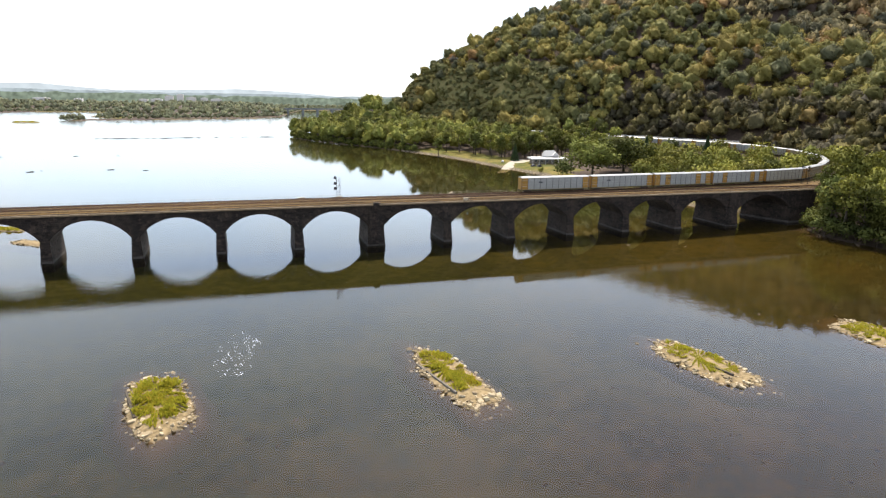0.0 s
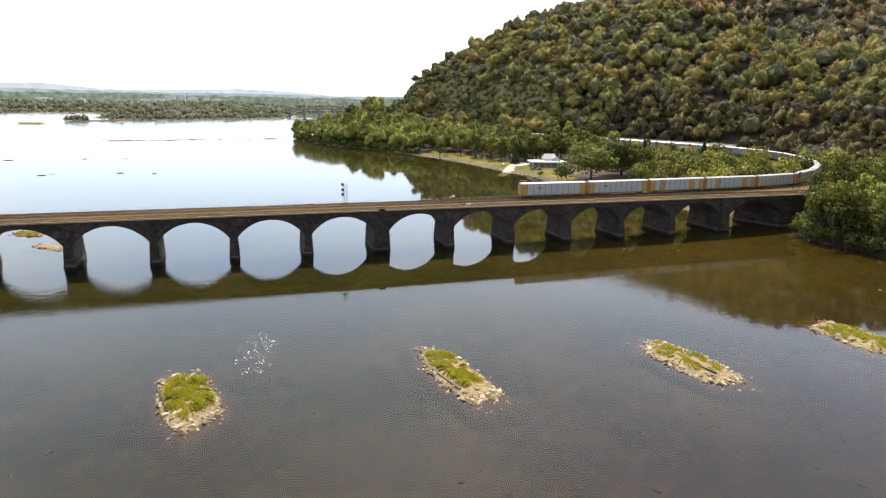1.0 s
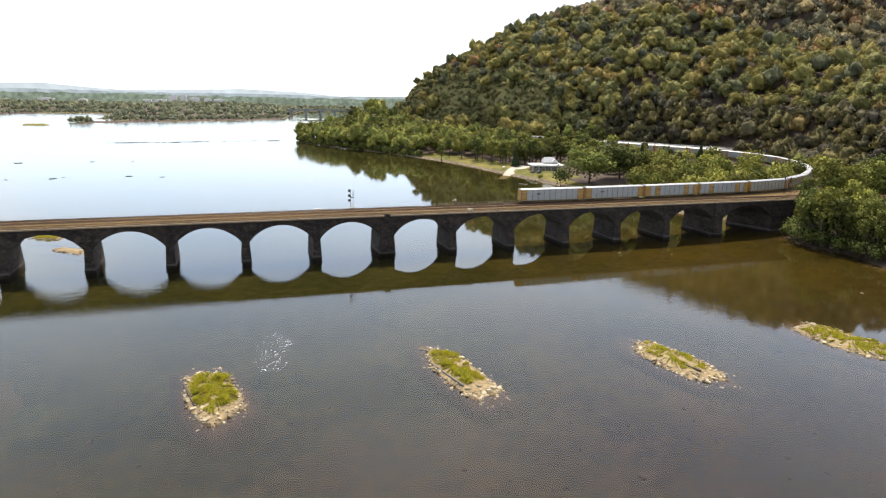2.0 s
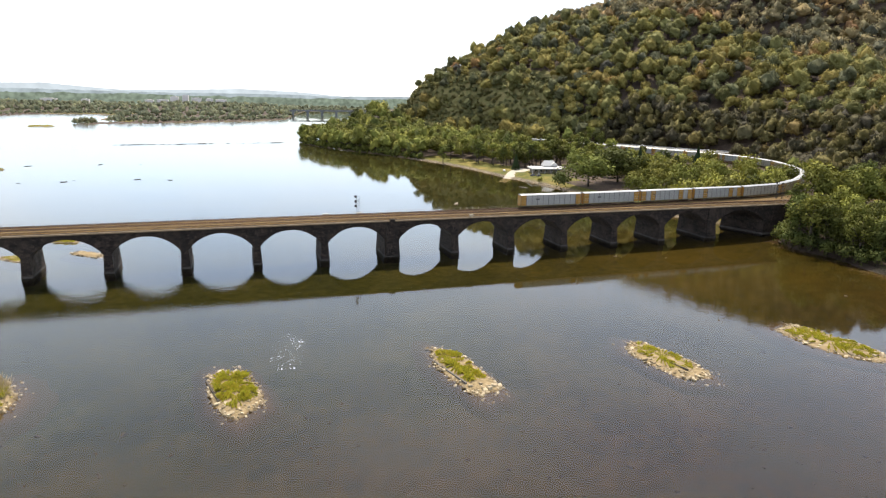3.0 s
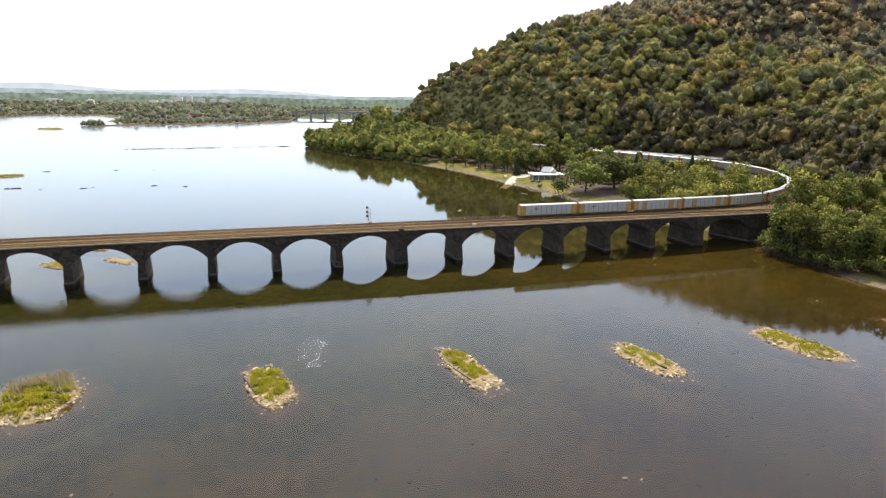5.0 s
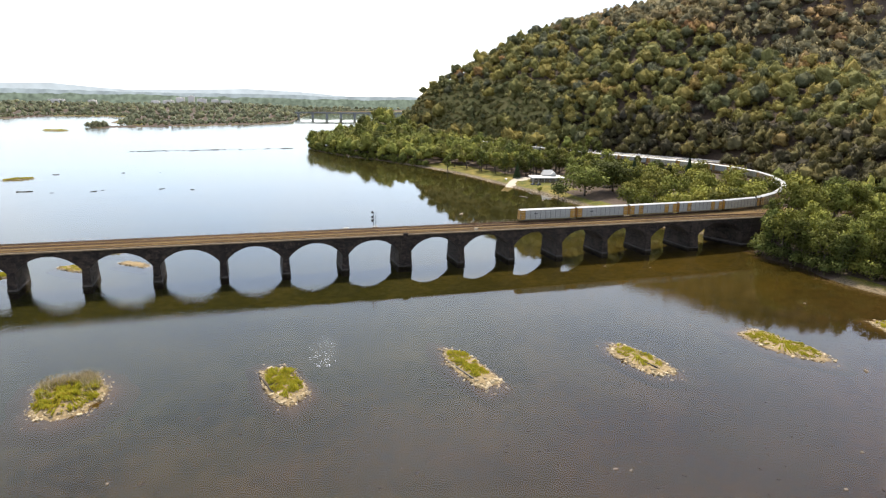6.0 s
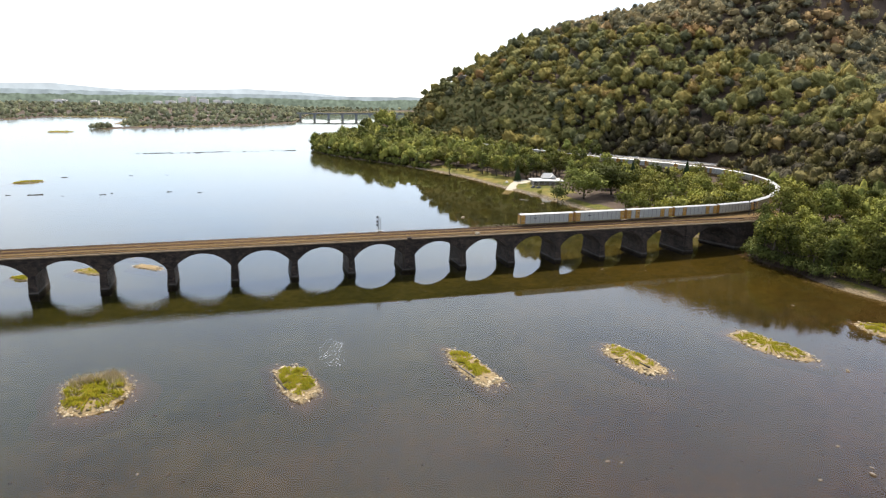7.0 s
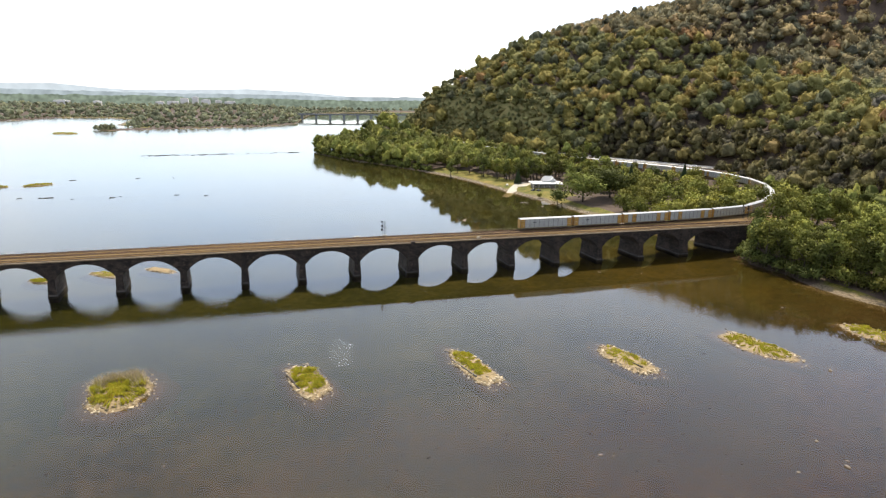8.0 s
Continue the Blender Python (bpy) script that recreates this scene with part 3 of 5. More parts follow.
def askew(x0, xf, grow, y0, y1, z0, z1, lean):
    """A block whose left face runs from x0 in front to xf behind and leans back by lean."""
    low = [(x0 - grow, y0), (318, y0), (318, y1), (xf - grow, y1)]
    top = [(x0 - grow + lean, y0 + lean), (318, y0 + lean), (318, y1 - lean), (xf - grow + lean, y1 - lean)]
    v = [(x, y, z0) for x, y in low] + [(x, y, z1) for x, y in top]
    return Geo().add(v, [(3, 2, 1, 0), (4, 5, 6, 7), (0, 1, 5, 4), (1, 2, 6, 5), (2, 3, 7, 6), (3, 0, 4, 7)])


ab = part("abutment", askew(ABUT, ABUT_FAR, 0.3, FACE0 - 0.25, Y1 + 0.2, -2, TOP, 0.25), M_STONE, bridge)
part("ledge", askew(ABUT, ABUT_FAR, 0.8, -0.2, Y1 + 0.5, 0.1, 0.9, 0.4), M_FLARE, ab, "pale ledge above the waterline")
# coping stones, each a separate block
cop = Geo().box(0, 2.36, -0.02, 0.95, 0, 0.45, 0.03).mesh("coping_stone", M_COPING)
X0, X1 = pier_x(-9), 318.0
cg, ch = Geo(), Geo()
for i in range(int((X1 - X0) / 2.4)):
    a = X0 + 2.4 * i
    j = 0.03 * math.sin(i * 2.7)
    if -60 < a < 290:
        o = part("coping_stone", cop, None, bridge)
        o.location = (a, j, TOP - 0.03 + 0.02 * math.cos(i * 1.9))
    else:
        cg.box(a, a + 2.36, j, j + 0.95, TOP - 0.03, TOP + 0.42, 0.03)
    ch.box(a, a + 2.36, face1(a) - 0.5 + j, face1(a) + 0.45 + j, TOP - 0.03, TOP + 0.42, 0.03)
part("coping", cg, M_COPING, bridge)["kind"] = "stuff"
part("coping", ch, M_COPING, bridge)["kind"] = "stuff"
bal = Geo()
for xa, xb in ((X0, 170.0), (170.0, X1)):
    ya, yb = face1(xa) - 0.45, face1(xb) - 0.45
    v = [(xa, 0.92, TOP - 0.05), (xb, 0.92, TOP - 0.05), (xb, yb, TOP - 0.05), (xa, ya, TOP - 0.05),
         (xa, 2.6, TOP + 0.78), (xb, 2.6, TOP + 0.78), (xb, yb - 1.0, TOP + 0.78), (xa, ya - 1.0, TOP + 0.78)]
    bal.add(v, [(3, 2, 1, 0), (4, 5, 6, 7), (0, 1, 5, 4), (1, 2, 6, 5), (2, 3, 7, 6), (3, 0, 4, 7)])
part("cable_trough", Geo().box(X0, 300, 1.35, 1.75, TOP + 0.2, TOP + 0.5).box(X0, 300, 2.75, 2.95, TOP + 0.7, TOP + 0.92), M_TIE, bridge, "dark cable trough along the deck")
part("ballast_bed", bal, M_BALLAST, bridge, "brown stone ballast across the deck")


# ---- railway tracks ----
def sweep(path, off, w, z0, z1):
    """A bar along a path, off metres to its left."""
    d = np.gradient(path, axis=0)
    d /= np.hypot(d[:, 0], d[:, 1])[:, None]
    nrm = np.stack([-d[:, 1], d[:, 0]], 1)
    g = Geo()
    v, f = [], []
    for p, n in zip(path, nrm):
        a, b = p + n * (off - w / 2), p + n * (off + w / 2)
        v += [(a[0], a[1], z0), (a[0], a[1], z1), (b[0], b[1], z1), (b[0], b[1], z0)]
    for i in range(len(path) - 1):
        k = 4 * i
        f += [(k, k + 4, k + 5, k + 1), (k + 1, k + 5, k + 6, k + 2), (k + 2, k + 6, k + 7, k + 3), (k + 3, k + 7, k + 4, k)]
    return g.add(v, f)


def track(path, label):
    t = thing("railway_track", label, "railway track", "railway tracks")
    for s in (-0.7525, 0.7525):
        part("rail", sweep(path, s, 0.09, RAIL_Z - 0.17, RAIL_Z), M_RAIL, t)
    g = Geo()
    dense = smooth_path([tuple(p) for p in path[::6]], 0.62)
    d = np.gradient(dense, axis=0)
    for (x, y), (dx, dy) in zip(dense, d):
        m = pose(x, y, RAIL_Z - 0.17, 0, 0, math.degrees(math.atan2(dy, dx)))
        g.box(-0.12, 0.12, -1.3, 1.3, -0.16, 0.0, 0.0, m)
    part("sleeper", g, M_TIE, t)["kind"] = "stuff"
    part("ballast_strip", sweep(path[270:], 0, 4.6, RAIL_Z - 1.2, RAIL_Z - 0.22), M_BALLAST, t)
    return t


track(MAIN, "main railway track on brown ballast, curving off the bridge")
track(SIDE, "second railway track on brown ballast beside the first")


# ---- trees ----
def crown_quads(rng, h, w, n, size, lobes=12, base=0.25, jitter=0.5, inner=0.7):
    """Leaf clumps of one crown as four-sided pieces, gathered in uneven lobes."""
    c = rng.normal(0, 1, (lobes, 3))
    c /= np.linalg.norm(c, axis=1)[:, None]
    c *= (rng.random((lobes, 1)) ** 0.4)
    c[:, 2] = c[:, 2] * 0.9 + 0.1
    cz = h * (base + (1 - base) * 0.5)
    rad = np.array([w / 2 * 0.66, w / 2 * 0.66, h * (1 - base) / 2 * 0.72])
    cen = c * rad + [0, 0, cz]
    lr = w * rng.uniform(0.6, 0.95, lobes) / math.sqrt(lobes)
    pick = lr ** 2 / np.sum(lr ** 2)
    k = rng.choice(lobes, n, p=pick)
    d = rng.normal(0, 1, (n, 3))
    d[:, 2] += 0.5
    d /= np.linalg.norm(d, axis=1)[:, None]
    p = cen[k] + d * (lr[k] * rng.uniform(inner, 1.12, n))[:, None] * [1, 1, 0.9]
    nn = d + rng.normal(0, jitter, (n, 3))
    nn /= np.linalg.norm(nn, axis=1)[:, None]
    a = np.cross(nn, rng.normal(0, 1, (n, 3)))
    a /= np.linalg.norm(a, axis=1)[:, None]
    b = np.cross(nn, a)
    s = size * rng.uniform(0.55, 1.25, n)[:, None]
    q = np.stack([p - a * s, p - b * s * 0.8 - nn * s * 0.1, p + a * s, p + b * s * 0.8 - nn * s * 0.1], 1)
    q[..., 2] = np.maximum(q[..., 2], 0.1)
    # a fifth row: the way the clump faces, outward from its lobe
    face = d + (p - [0, 0, h * 0.35]) / h * 0.5 + rng.normal(0, 0.24, (n, 3))
    face /= np.linalg.norm(face, axis=1)[:, None]
    return np.concatenate([q, np.repeat(face[:, None, :], 4, axis=1)], 1)


def crown_lumps(seed, h, w, lobes, rings=7, spokes=16, leaves=130, size=0.7, base=0.12, loose=0.5):
    """A full crown of rounded boughs: an uneven skin over the boughs, with leaf clumps standing off it."""
    r = np.random.default_rng(seed)
    mid = np.array([0, 0, h * (base + (1 - base) * 0.45)])
    half = np.array([w / 2, w / 2, h * (1 - base) * 0.52])
    k = np.arange(lobes) + 0.5
    up = 1 - 1.35 * k / lobes + r.normal(0, 0.16, lobes)
    up = np.clip(up, -0.6, 1)
    turn = k * 2.4 + r.uniform(-0.5, 0.5, lobes)
    flat = np.sqrt(1 - up ** 2)
    cen = np.stack([flat * np.cos(turn), flat * np.sin(turn), up], 1) * half * r.uniform(0.45, 0.85, (lobes, 1))
    rad = w * r.uniform(0.13, 0.26, lobes)
    cen = np.concatenate([cen, np.zeros((1, 3))])
    rad = np.concatenate([rad, [w * 0.27]])

    def reach(d):
        """Outer skin along the directions d, and the way it faces there."""
        b = d @ cen.T
        q = b ** 2 - (np.sum(cen ** 2, 1) - rad ** 2)[None, :]
        t = np.where(q > 0, b + np.sqrt(np.maximum(q, 0)), 0)
        i = np.argmax(t, 1)
        t = t[np.arange(len(d)), i]
        p = d * t[:, None]
        f = p - cen[i]
        return p, f / np.maximum(np.linalg.norm(f, axis=1), 1e-6)[:, None]

    th = np.linspace(0.02, 2.25, rings + 1)
    ph = np.linspace(0, 2 * math.pi, spokes + 1)
    T, F = np.meshgrid(th, ph[:-1], indexing="ij")
    T = T + r.uniform(-0.06, 0.06, T.shape) * (T > 0.1)
    F = F + r.uniform(-0.09, 0.09, F.shape)
    d = np.stack([np.sin(T) * np.cos(F), np.sin(T) * np.sin(F), np.cos(T)], -1)
    p, f = reach(d.reshape(-1, 3))
    p = p + f * r.uniform(-1.3, -0.2, (len(p), 1)) + mid
    f = f + r.normal(0, 0.2, f.shape)
    p, f = p.reshape(rings + 1, spokes, 3), f.reshape(rings + 1, spokes, 3)
    pr, fr = np.roll(p, -1, 1), np.roll(f, -1, 1)
    skin = np.stack([p[:-1], p[1:], pr[1:], pr[:-1], f[:-1], f[1:], fr[1:], fr[:-1]], 2).reshape(-1, 8, 3)
    d = r.normal(0, 1, (leaves, 3))
    d[:, 2] = np.abs(d[:, 2]) * 1.1 - 0.35
    d /= np.linalg.norm(d, axis=1)[:, None]
    p, f = reach(d)
    p = p + f * size * r.uniform(-0.5, 0.8, (leaves, 1)) + mid
    n = f + r.normal(0, 0.65, f.shape)
    n /= np.linalg.norm(n, axis=1)[:, None]
    a = np.cross(n, r.normal(0, 1, n.shape))
    a /= np.linalg.norm(a, axis=1)[:, None]
    b = np.cross(n, a)
    s = size * r.uniform(0.5, 1.2, (leaves, 1))
    face = f + r.normal(0, loose, f.shape)
    face /= np.linalg.norm(face, axis=1)[:, None]
    tuft = np.stack([p - a * s, p - b * s * 0.75, p + a * s, p + b * s * 0.75] + [face] * 4, 1)
    out = np.concatenate([skin, tuft])
    out[:, :4, 2] = np.maximum(out[:, :4, 2], 0.1)
    return out


def trunk_geo(rng, h, r):
    g = Geo()
    bend = rng.normal(0, 0.03 * h, 2)
    mid = (bend[0], bend[1], h * 0.4)
    g.tube((0, 0, -0.6), mid, r, r * 0.7, 7)
    top = (bend[0] * 1.5, bend[1] * 1.5, h * 0.75)
    g.tube(mid, top, r * 0.7, r * 0.2, 6)
    for i in range(5):
        a = i * 1.3 + rng.random()
        z = h * rng.uniform(0.3, 0.5)
        g.tube((bend[0] * 0.9, bend[1] * 0.9, z), (math.cos(a) * h * 0.26, math.sin(a) * h * 0.26, z + h * rng.uniform(0.15, 0.3)), r * 0.42, r * 0.1, 5)
    return g


def tree_kind(seed, h, w, leaves, size, mat, lobes=12, base=0.1, hue=0.3):
    """A single tree: separate boughs of leaves with gaps between them, on a trunk with limbs."""
    rng = np.random.default_rng(seed)
    q = crown_quads(rng, h, w, leaves, size, lobes, base, 0.7, 0.45)
    crown = quads_mesh("crown", q, mat, np.full(len(q), hue))
    trunk = trunk_geo(rng, h, 0.022 * h).mesh("trunk", M_BARK, True)
    return crown, trunk


def plant(kind, x, y, scale, label, group, spin, name="tree", category="tree", stretch=1.0):
    crown, trunk = kind
    z = float(land(np.array([x]), np.array([y]))[0])
    t = thing(name, label, category, group)
    t.matrix_basis = Matrix.LocRotScale((x, y, z - 0.1), Euler((0, 0, spin)), (scale, scale, scale * stretch))
    part("trunk", trunk, None, t)
    part("crown", crown, None, t)
    return t


def scatter(rng, n_try, x0, x1, y0, y1, gap, ok):
    """Random places at least gap apart, where ok(x, y), which takes whole arrays."""
    xs, ys = rng.uniform(x0, x1, n_try), rng.uniform(y0, y1, n_try)
    keep = ok(xs, ys)
    pts, grid = [], {}
    for x, y in zip(xs[keep].tolist(), ys[keep].tolist()):
        c = (int(x // gap), int(y // gap))
        if any((x - a) ** 2 + (y - b) ** 2 < gap * gap for i in (-1, 0, 1) for j in (-1, 0, 1) for a, b in grid.get((c[0] + i, c[1] + j), ())):
            continue
        grid.setdefault(c, []).append((x, y))
        pts.append((x, y))
    return pts


rng = np.random.default_rng(7)
NEAR_KINDS = [tree_kind(i, 17, 9.5 + 1.1 * i, 2000, 0.36, M_LEAF, 10 + 2 * i, 0.02 + 0.03 * i, (0.22, 0.36, 0.08, 0.44, 0.28)[i]) for i in range(5)]
WILLOW = tree_kind(97, 14, 17, 3200, 0.36, M_LEAF, 18, 0.02, 0.16)
LAWN_KINDS = [tree_kind(90 + i, 19, 8.5 + i, 800, 0.5, M_LEAF, 10, 0.1, (0.2, 0.42, 0.05)[i]) for i in range(3)]
MID_KINDS = [tree_kind(20 + i, 15, 10.5 + i % 3, 700, 0.54, M_LEAF, 9, 0.0, (0.05, 0.3, 0.5, 0.2, 0.62)[i]) for i in range(5)]
BUSH_KINDS = [tree_kind(40 + i, 8, 9.0 + 0.8 * i, 700, 0.42, M_LEAF, 7 + i, 0.0, (0.3, 0.5, 0.4, 0.58)[i]) for i in range(4)]
# darkest leaf hue; the bank rows use it in place of shade
SHADE_BUSH = tree_kind(55, 6, 8, 500, 0.36, M_LEAF, 8, 0.0, 0.02)


def shore_x(y):
    return interp(y, SHORE)


def clear_of_lines(x, y, gap):
    return (away(x, y, MAIN[::8]) > gap) & (away(x, y, SIDE[::8]) > gap) & (away(x, y, ROAD[::4]) > gap)


# tall trees on the near bank
for x, y in scatter(rng, 1500, 264, 335, -140, -6, 9.2, lambda x, y: (x > shore_x(y) + 9 + 8 * (y < -62)) & clear_of_lines(x, y, 6.5)):
    s = rng.uniform(0.95, 1.65) * (1.0 if x > 280 else 0.9)
    plant(NEAR_KINDS[rng.integers(5)], x, y, s, "tall leafy green tree on the river bank", "bank trees", rng.uniform(0, 6.3))
for k, y in enumerate(np.arange(-7, -136, -7.5)):
    x = float(shore_x(y)) + 4.5 + (10 if -98 < y < -64 else 0) + rng.uniform(-1.5, 3)
    s = (rng.uniform(0.95, 1.35) if k > 1 else 0.85) * (1.0 if k % 3 else 1.15)
    plant(NEAR_KINDS[k % 5], x, y, s, "leafy tree leaning over the river's edge", "bank trees", rng.uniform(0, 6.3))
# dark row added at the waterline for the shade under overhanging trees
for k, y in enumerate(np.arange(-9, -120, -4.0)):
    x = float(shore_x(y)) + (0.3 if y > -60 else 4.0) + rng.uniform(-0.5, 0.6)
    if y > -62 or y < -100:
        plant(SHADE_BUSH, x, y, rng.uniform(0.85, 1.4), "low dark bush overhanging the water's edge", "bank bushes", rng.uniform(0, 6.3), "bush", "bush")
for x, y in scatter(rng, 900, 268, 322, -130, -8, 7.5, lambda x, y: (x > shore_x(y) + 5 + 8 * (y < -62)) & clear_of_lines(x, y, 6)):
    plant(SHADE_BUSH, x, y, rng.uniform(0.7, 1.2), "dark bush in the shade of the bank trees", "bank undergrowth", rng.uniform(0, 6.3), "bush", "bush")
for k, y in enumerate(np.arange(-62, -104, -5.0)):
    plant(BUSH_KINDS[k % 4], float(shore_x(y)) + 10 + rng.uniform(-1, 2), y, rng.uniform(0.8, 1.2), "low bush behind the sandy beach", "bank bushes", rng.uniform(0, 6.3), "bush", "bush")
# thicket inside the curve of the line
thicket = scatter(rng, 3000, 276, 396, 34, 205, 11.0, lambda x, y: (x > shore_x(y) + 20) & clear_of_lines(x, y, 10) & ~((x < 292) & (114 < y) & (y < 172)) & (away(x, y, MAIN[::8]) < 95))
for x, y in thicket:
    plant(BUSH_KINDS[rng.integers(4)], x, y, rng.uniform(0.95, 2.15), "bright green bushy tree in the thicket", "thicket trees", rng.uniform(0, 6.3))
# two broad trees by the water
for x, y, s, k in ((270, 152, 2.5, 3), (299, 161, 2.6, 5)):
    plant(WILLOW, x, y, s, "broad round-crowned tree on the lawn by the water", "lawn trees", 0.7 + k, stretch=0.72)
plant(BUSH_KINDS[2], 277, 108, 1.6, "full yellow-green bush near the water", "", 1.0, "bush", "bush")
plant(SHADE_BUSH, 249, 152, 2.2, "round dark green bush at the water's edge", "", 2.0, "bush", "bush")


# woods along the shore: the nearer trees singly, the rest together
def shore_wood(x, y):
    e = x - shore_x(y)
    lawn = (180 < y) & (y < 378) & (e < 27)
    yard = (185 < y) & (y < 262) & (x < 306)
    return (e > 1) & clear_of_lines(x, y, 8) & ~lawn & ~yard & (x < interp(y, FOOT) + 4)


shore_pts = scatter(rng, 6000, 120, 372, 190, 650, 7.4, shore_wood)
shore_pts.sort(key=lambda p: p[1])
for x, y in shore_pts[:110]:
    low = min(1.0, (0.4 if y < 290 else 0.75) + float(away(np.array([x]), np.array([y]), MAIN[::8])[0]) / 95)
    plant(LAWN_KINDS[rng.integers(3)] if rng.random() < 0.6 else MID_KINDS[rng.integers(5)], x, y, rng.uniform(0.95, 1.45) * low, "green tree in the wood along the shore", "shore trees", rng.uniform(0, 6.3))
# a bush and a dark conifer beside the house
cone = np.random.default_rng(5)
hh = cone.random(1400) ** 0.8
aa = cone.uniform(0, 6.3, 1400)
rr = (1 - hh) * 3.6 * cone.uniform(0.75, 1.1, 1400) + 0.15
cp = np.stack([np.cos(aa) * rr, np.sin(aa) * rr, hh * 12.6 + 0.4], 1)
out_ = np.stack([np.cos(aa) * 0.6, np.sin(aa) * 0.6, np.full(1400, -0.8)], 1)
side_ = np.stack([-np.sin(aa), np.cos(aa), np.zeros(1400)], 1)
cq = np.stack([cp - out_ * 0.6, cp - side_ * 0.4, cp + out_ * 0.6, cp + side_ * 0.4], 1)
M_NEEDLE = leafage("needles", [(0.0, (0.022, 0.034, 0.012)), (1.0, (0.034, 0.046, 0.016))], 1.0, 0.1)
CONIFER = (quads_mesh("crown", cq, M_NEEDLE, np.full(1400, 0.2)), trunk_geo(cone, 13, 0.2).mesh("trunk", M_BARK, True))
plant(CONIFER, 262, 254, 1.0, "dark green conifer beside the white-roofed house", "", 0.0)
for x, y, s in ((336, 190, 1.35), (331, 194, 1.1), (386, 186, 1.3)):
    plant(CONIFER, x, y, s, "slim dark conifer rising from the thicket", "thicket conifers", x, stretch=1.15)
plant(BUSH_KINDS[1], 250, 186, 0.55, "round green bush at the lawn's edge", "", 1.0, "bush", "bush")
# scrub at the lawn and the water's edge
for k, (x, y) in enumerate(((262, 281), (257, 290), (250, 309), (253, 321), (246, 338), (224, 332), (238, 352), (268, 272), (281, 268))):
    plant(LAWN_KINDS[k % 3], x, y, rng.uniform(1.05, 1.35), "slim green tree standing on the lawn", "lawn trees", rng.uniform(0, 6.3))

# woods beyond counting
HILL_FORMS = [crown_lumps(60 + i, 15.5 + 1.5 * (i % 4), 10.5 + 1.4 * (i % 4), 10 + i % 5, 6, 12, 300, 0.62) for i in range(12)]
FOOT_FORMS = [crown_lumps(130 + i, 15 + i % 3, 10.5 + 1.5 * (i % 2), 10 + i % 3, 5, 10, 200, 0.6) for i in range(8)]
CREST_FORMS = [crown_lumps(100 + i, 14 + i % 3, 11.5 + 2 * (i % 3), 9 + i % 3, 4, 9, 90, 0.9) for i in range(6)]


def forest(name, pts, forms, mat, label, s0, s1, seed):
    r = np.random.default_rng(seed)
    xs, ys = np.array(pts).T
    zs = land(xs, ys) - 0.8
    out, hue = [], []
    room = away(xs, ys, MAIN[::8]) if name == "shore_woods" else np.full(len(xs), 99.0)
    for x, y, z, d in zip(xs, ys, zs, room):
        q = forms[r.integers(len(forms))]
        s, a = r.uniform(s0, s1) * min(1.0, 0.7 + d / 80) * (1.2 if name == "shore_woods" and y > 430 else 1.0), r.uniform(0, 6.3)
        c, sn = math.cos(a) * s, math.sin(a) * s
        e = np.stack([q[..., 0] * c - q[..., 1] * sn, q[..., 0] * sn + q[..., 1] * c, q[..., 2] * s], -1)
        e[:, 4:] /= s
        e[:, :4, 2] *= r.uniform(0.85, 1.2)
        e[:, :4] += (x, y, z)
        out.append(e)
        u = r.random() * 0.58
        if noise.noise((x * 0.012, y * 0.012, 4.0)) > 0.16 and r.random() < min(0.34, z / 270):
            u = 0.52 + 0.4 * r.random()
        hue.append(np.full(len(q), u))
    ob = new(name, quads_mesh(name, np.concatenate(out), mat, np.concatenate(hue)))
    return tagged(ob, label, "trees", kind="stuff")


def on_hill(x, y):
    d = (x - interp(y, FOOT)) * 0.93
    verge = (away(x, y, ROAD[::4]) > 10.5) | (y > 345) | (y < 165)
    return (d > -4) & (d < 680) & (x < 1.32 * (y + 268) + 70) & clear_of_lines(x, y, 7) & verge


SHORE_FORMS = [crown_lumps(70 + i, 18 - 2 * (i % 3), 9.0 + i % 3, 9 + i % 3, 5, 12, 170, 0.55, 0.0, 0.24) for i in range(6)]
edge = [(float(shore_x(y)) + e, y) for y, e in zip(rng.uniform(372, 645, 130), rng.uniform(0.5, 4.0, 130))]
forest("shore_scrub", edge, SHORE_FORMS, M_LEAF, "low green scrub overhanging the water below the woods", 0.3, 0.7, 14)
forest("shore_woods", shore_pts[110:], SHORE_FORMS, M_LEAF, "green woods crowding the shore below the hill", 0.95, 1.5, 4)
pts = scatter(rng, 60000, 240, 1080, -60, 760, 8.4, on_hill)


def past(p):
    """Metres from the foot of the hill."""
    return p[0] - float(interp(p[1], FOOT))


def on_scarp(p):
    return p[1] > 400 and past(p) < 66


pts += [p for p in scatter(rng, 9000, 250, 470, 280, 740, 4.2, on_hill) if past(p) < 60][::2]
back = [p for i, p in enumerate(p for p in pts if past(p) > 210) if i % 4 or past(p) < 380]
pts = [p for p in pts if past(p) <= 210 and p[1] < 688]
back = [p for p in back if p[1] < 700]
forest("crest_forest", back, CREST_FORMS, M_CREST, "dense forest along the crest of the hill", 0.7, 1.4, 15)
pick = np.random.default_rng(31)
pts = [p for p in pts if not on_scarp(p) or pick.random() < 0.18]
SCRUB_FORMS = [crown_lumps(150 + i, 6, 7 + i % 2, 5, 3, 7, 34, 0.55, 0.0) for i in range(6)]
under = scatter(rng, 9000, 115, 270, 385, 660, 3.6, lambda x, y: (x > shore_x(y) - 0.3) & (x < shore_x(y) + 13))
forest("shore_undergrowth", under, SCRUB_FORMS, M_LEAF, "low dark green undergrowth below the shore wood", 0.45, 0.85, 21)
low_pts = [p for p in scatter(rng, 30000, 240, 470, 400, 745, 2.9, on_hill) if on_scarp(p)]
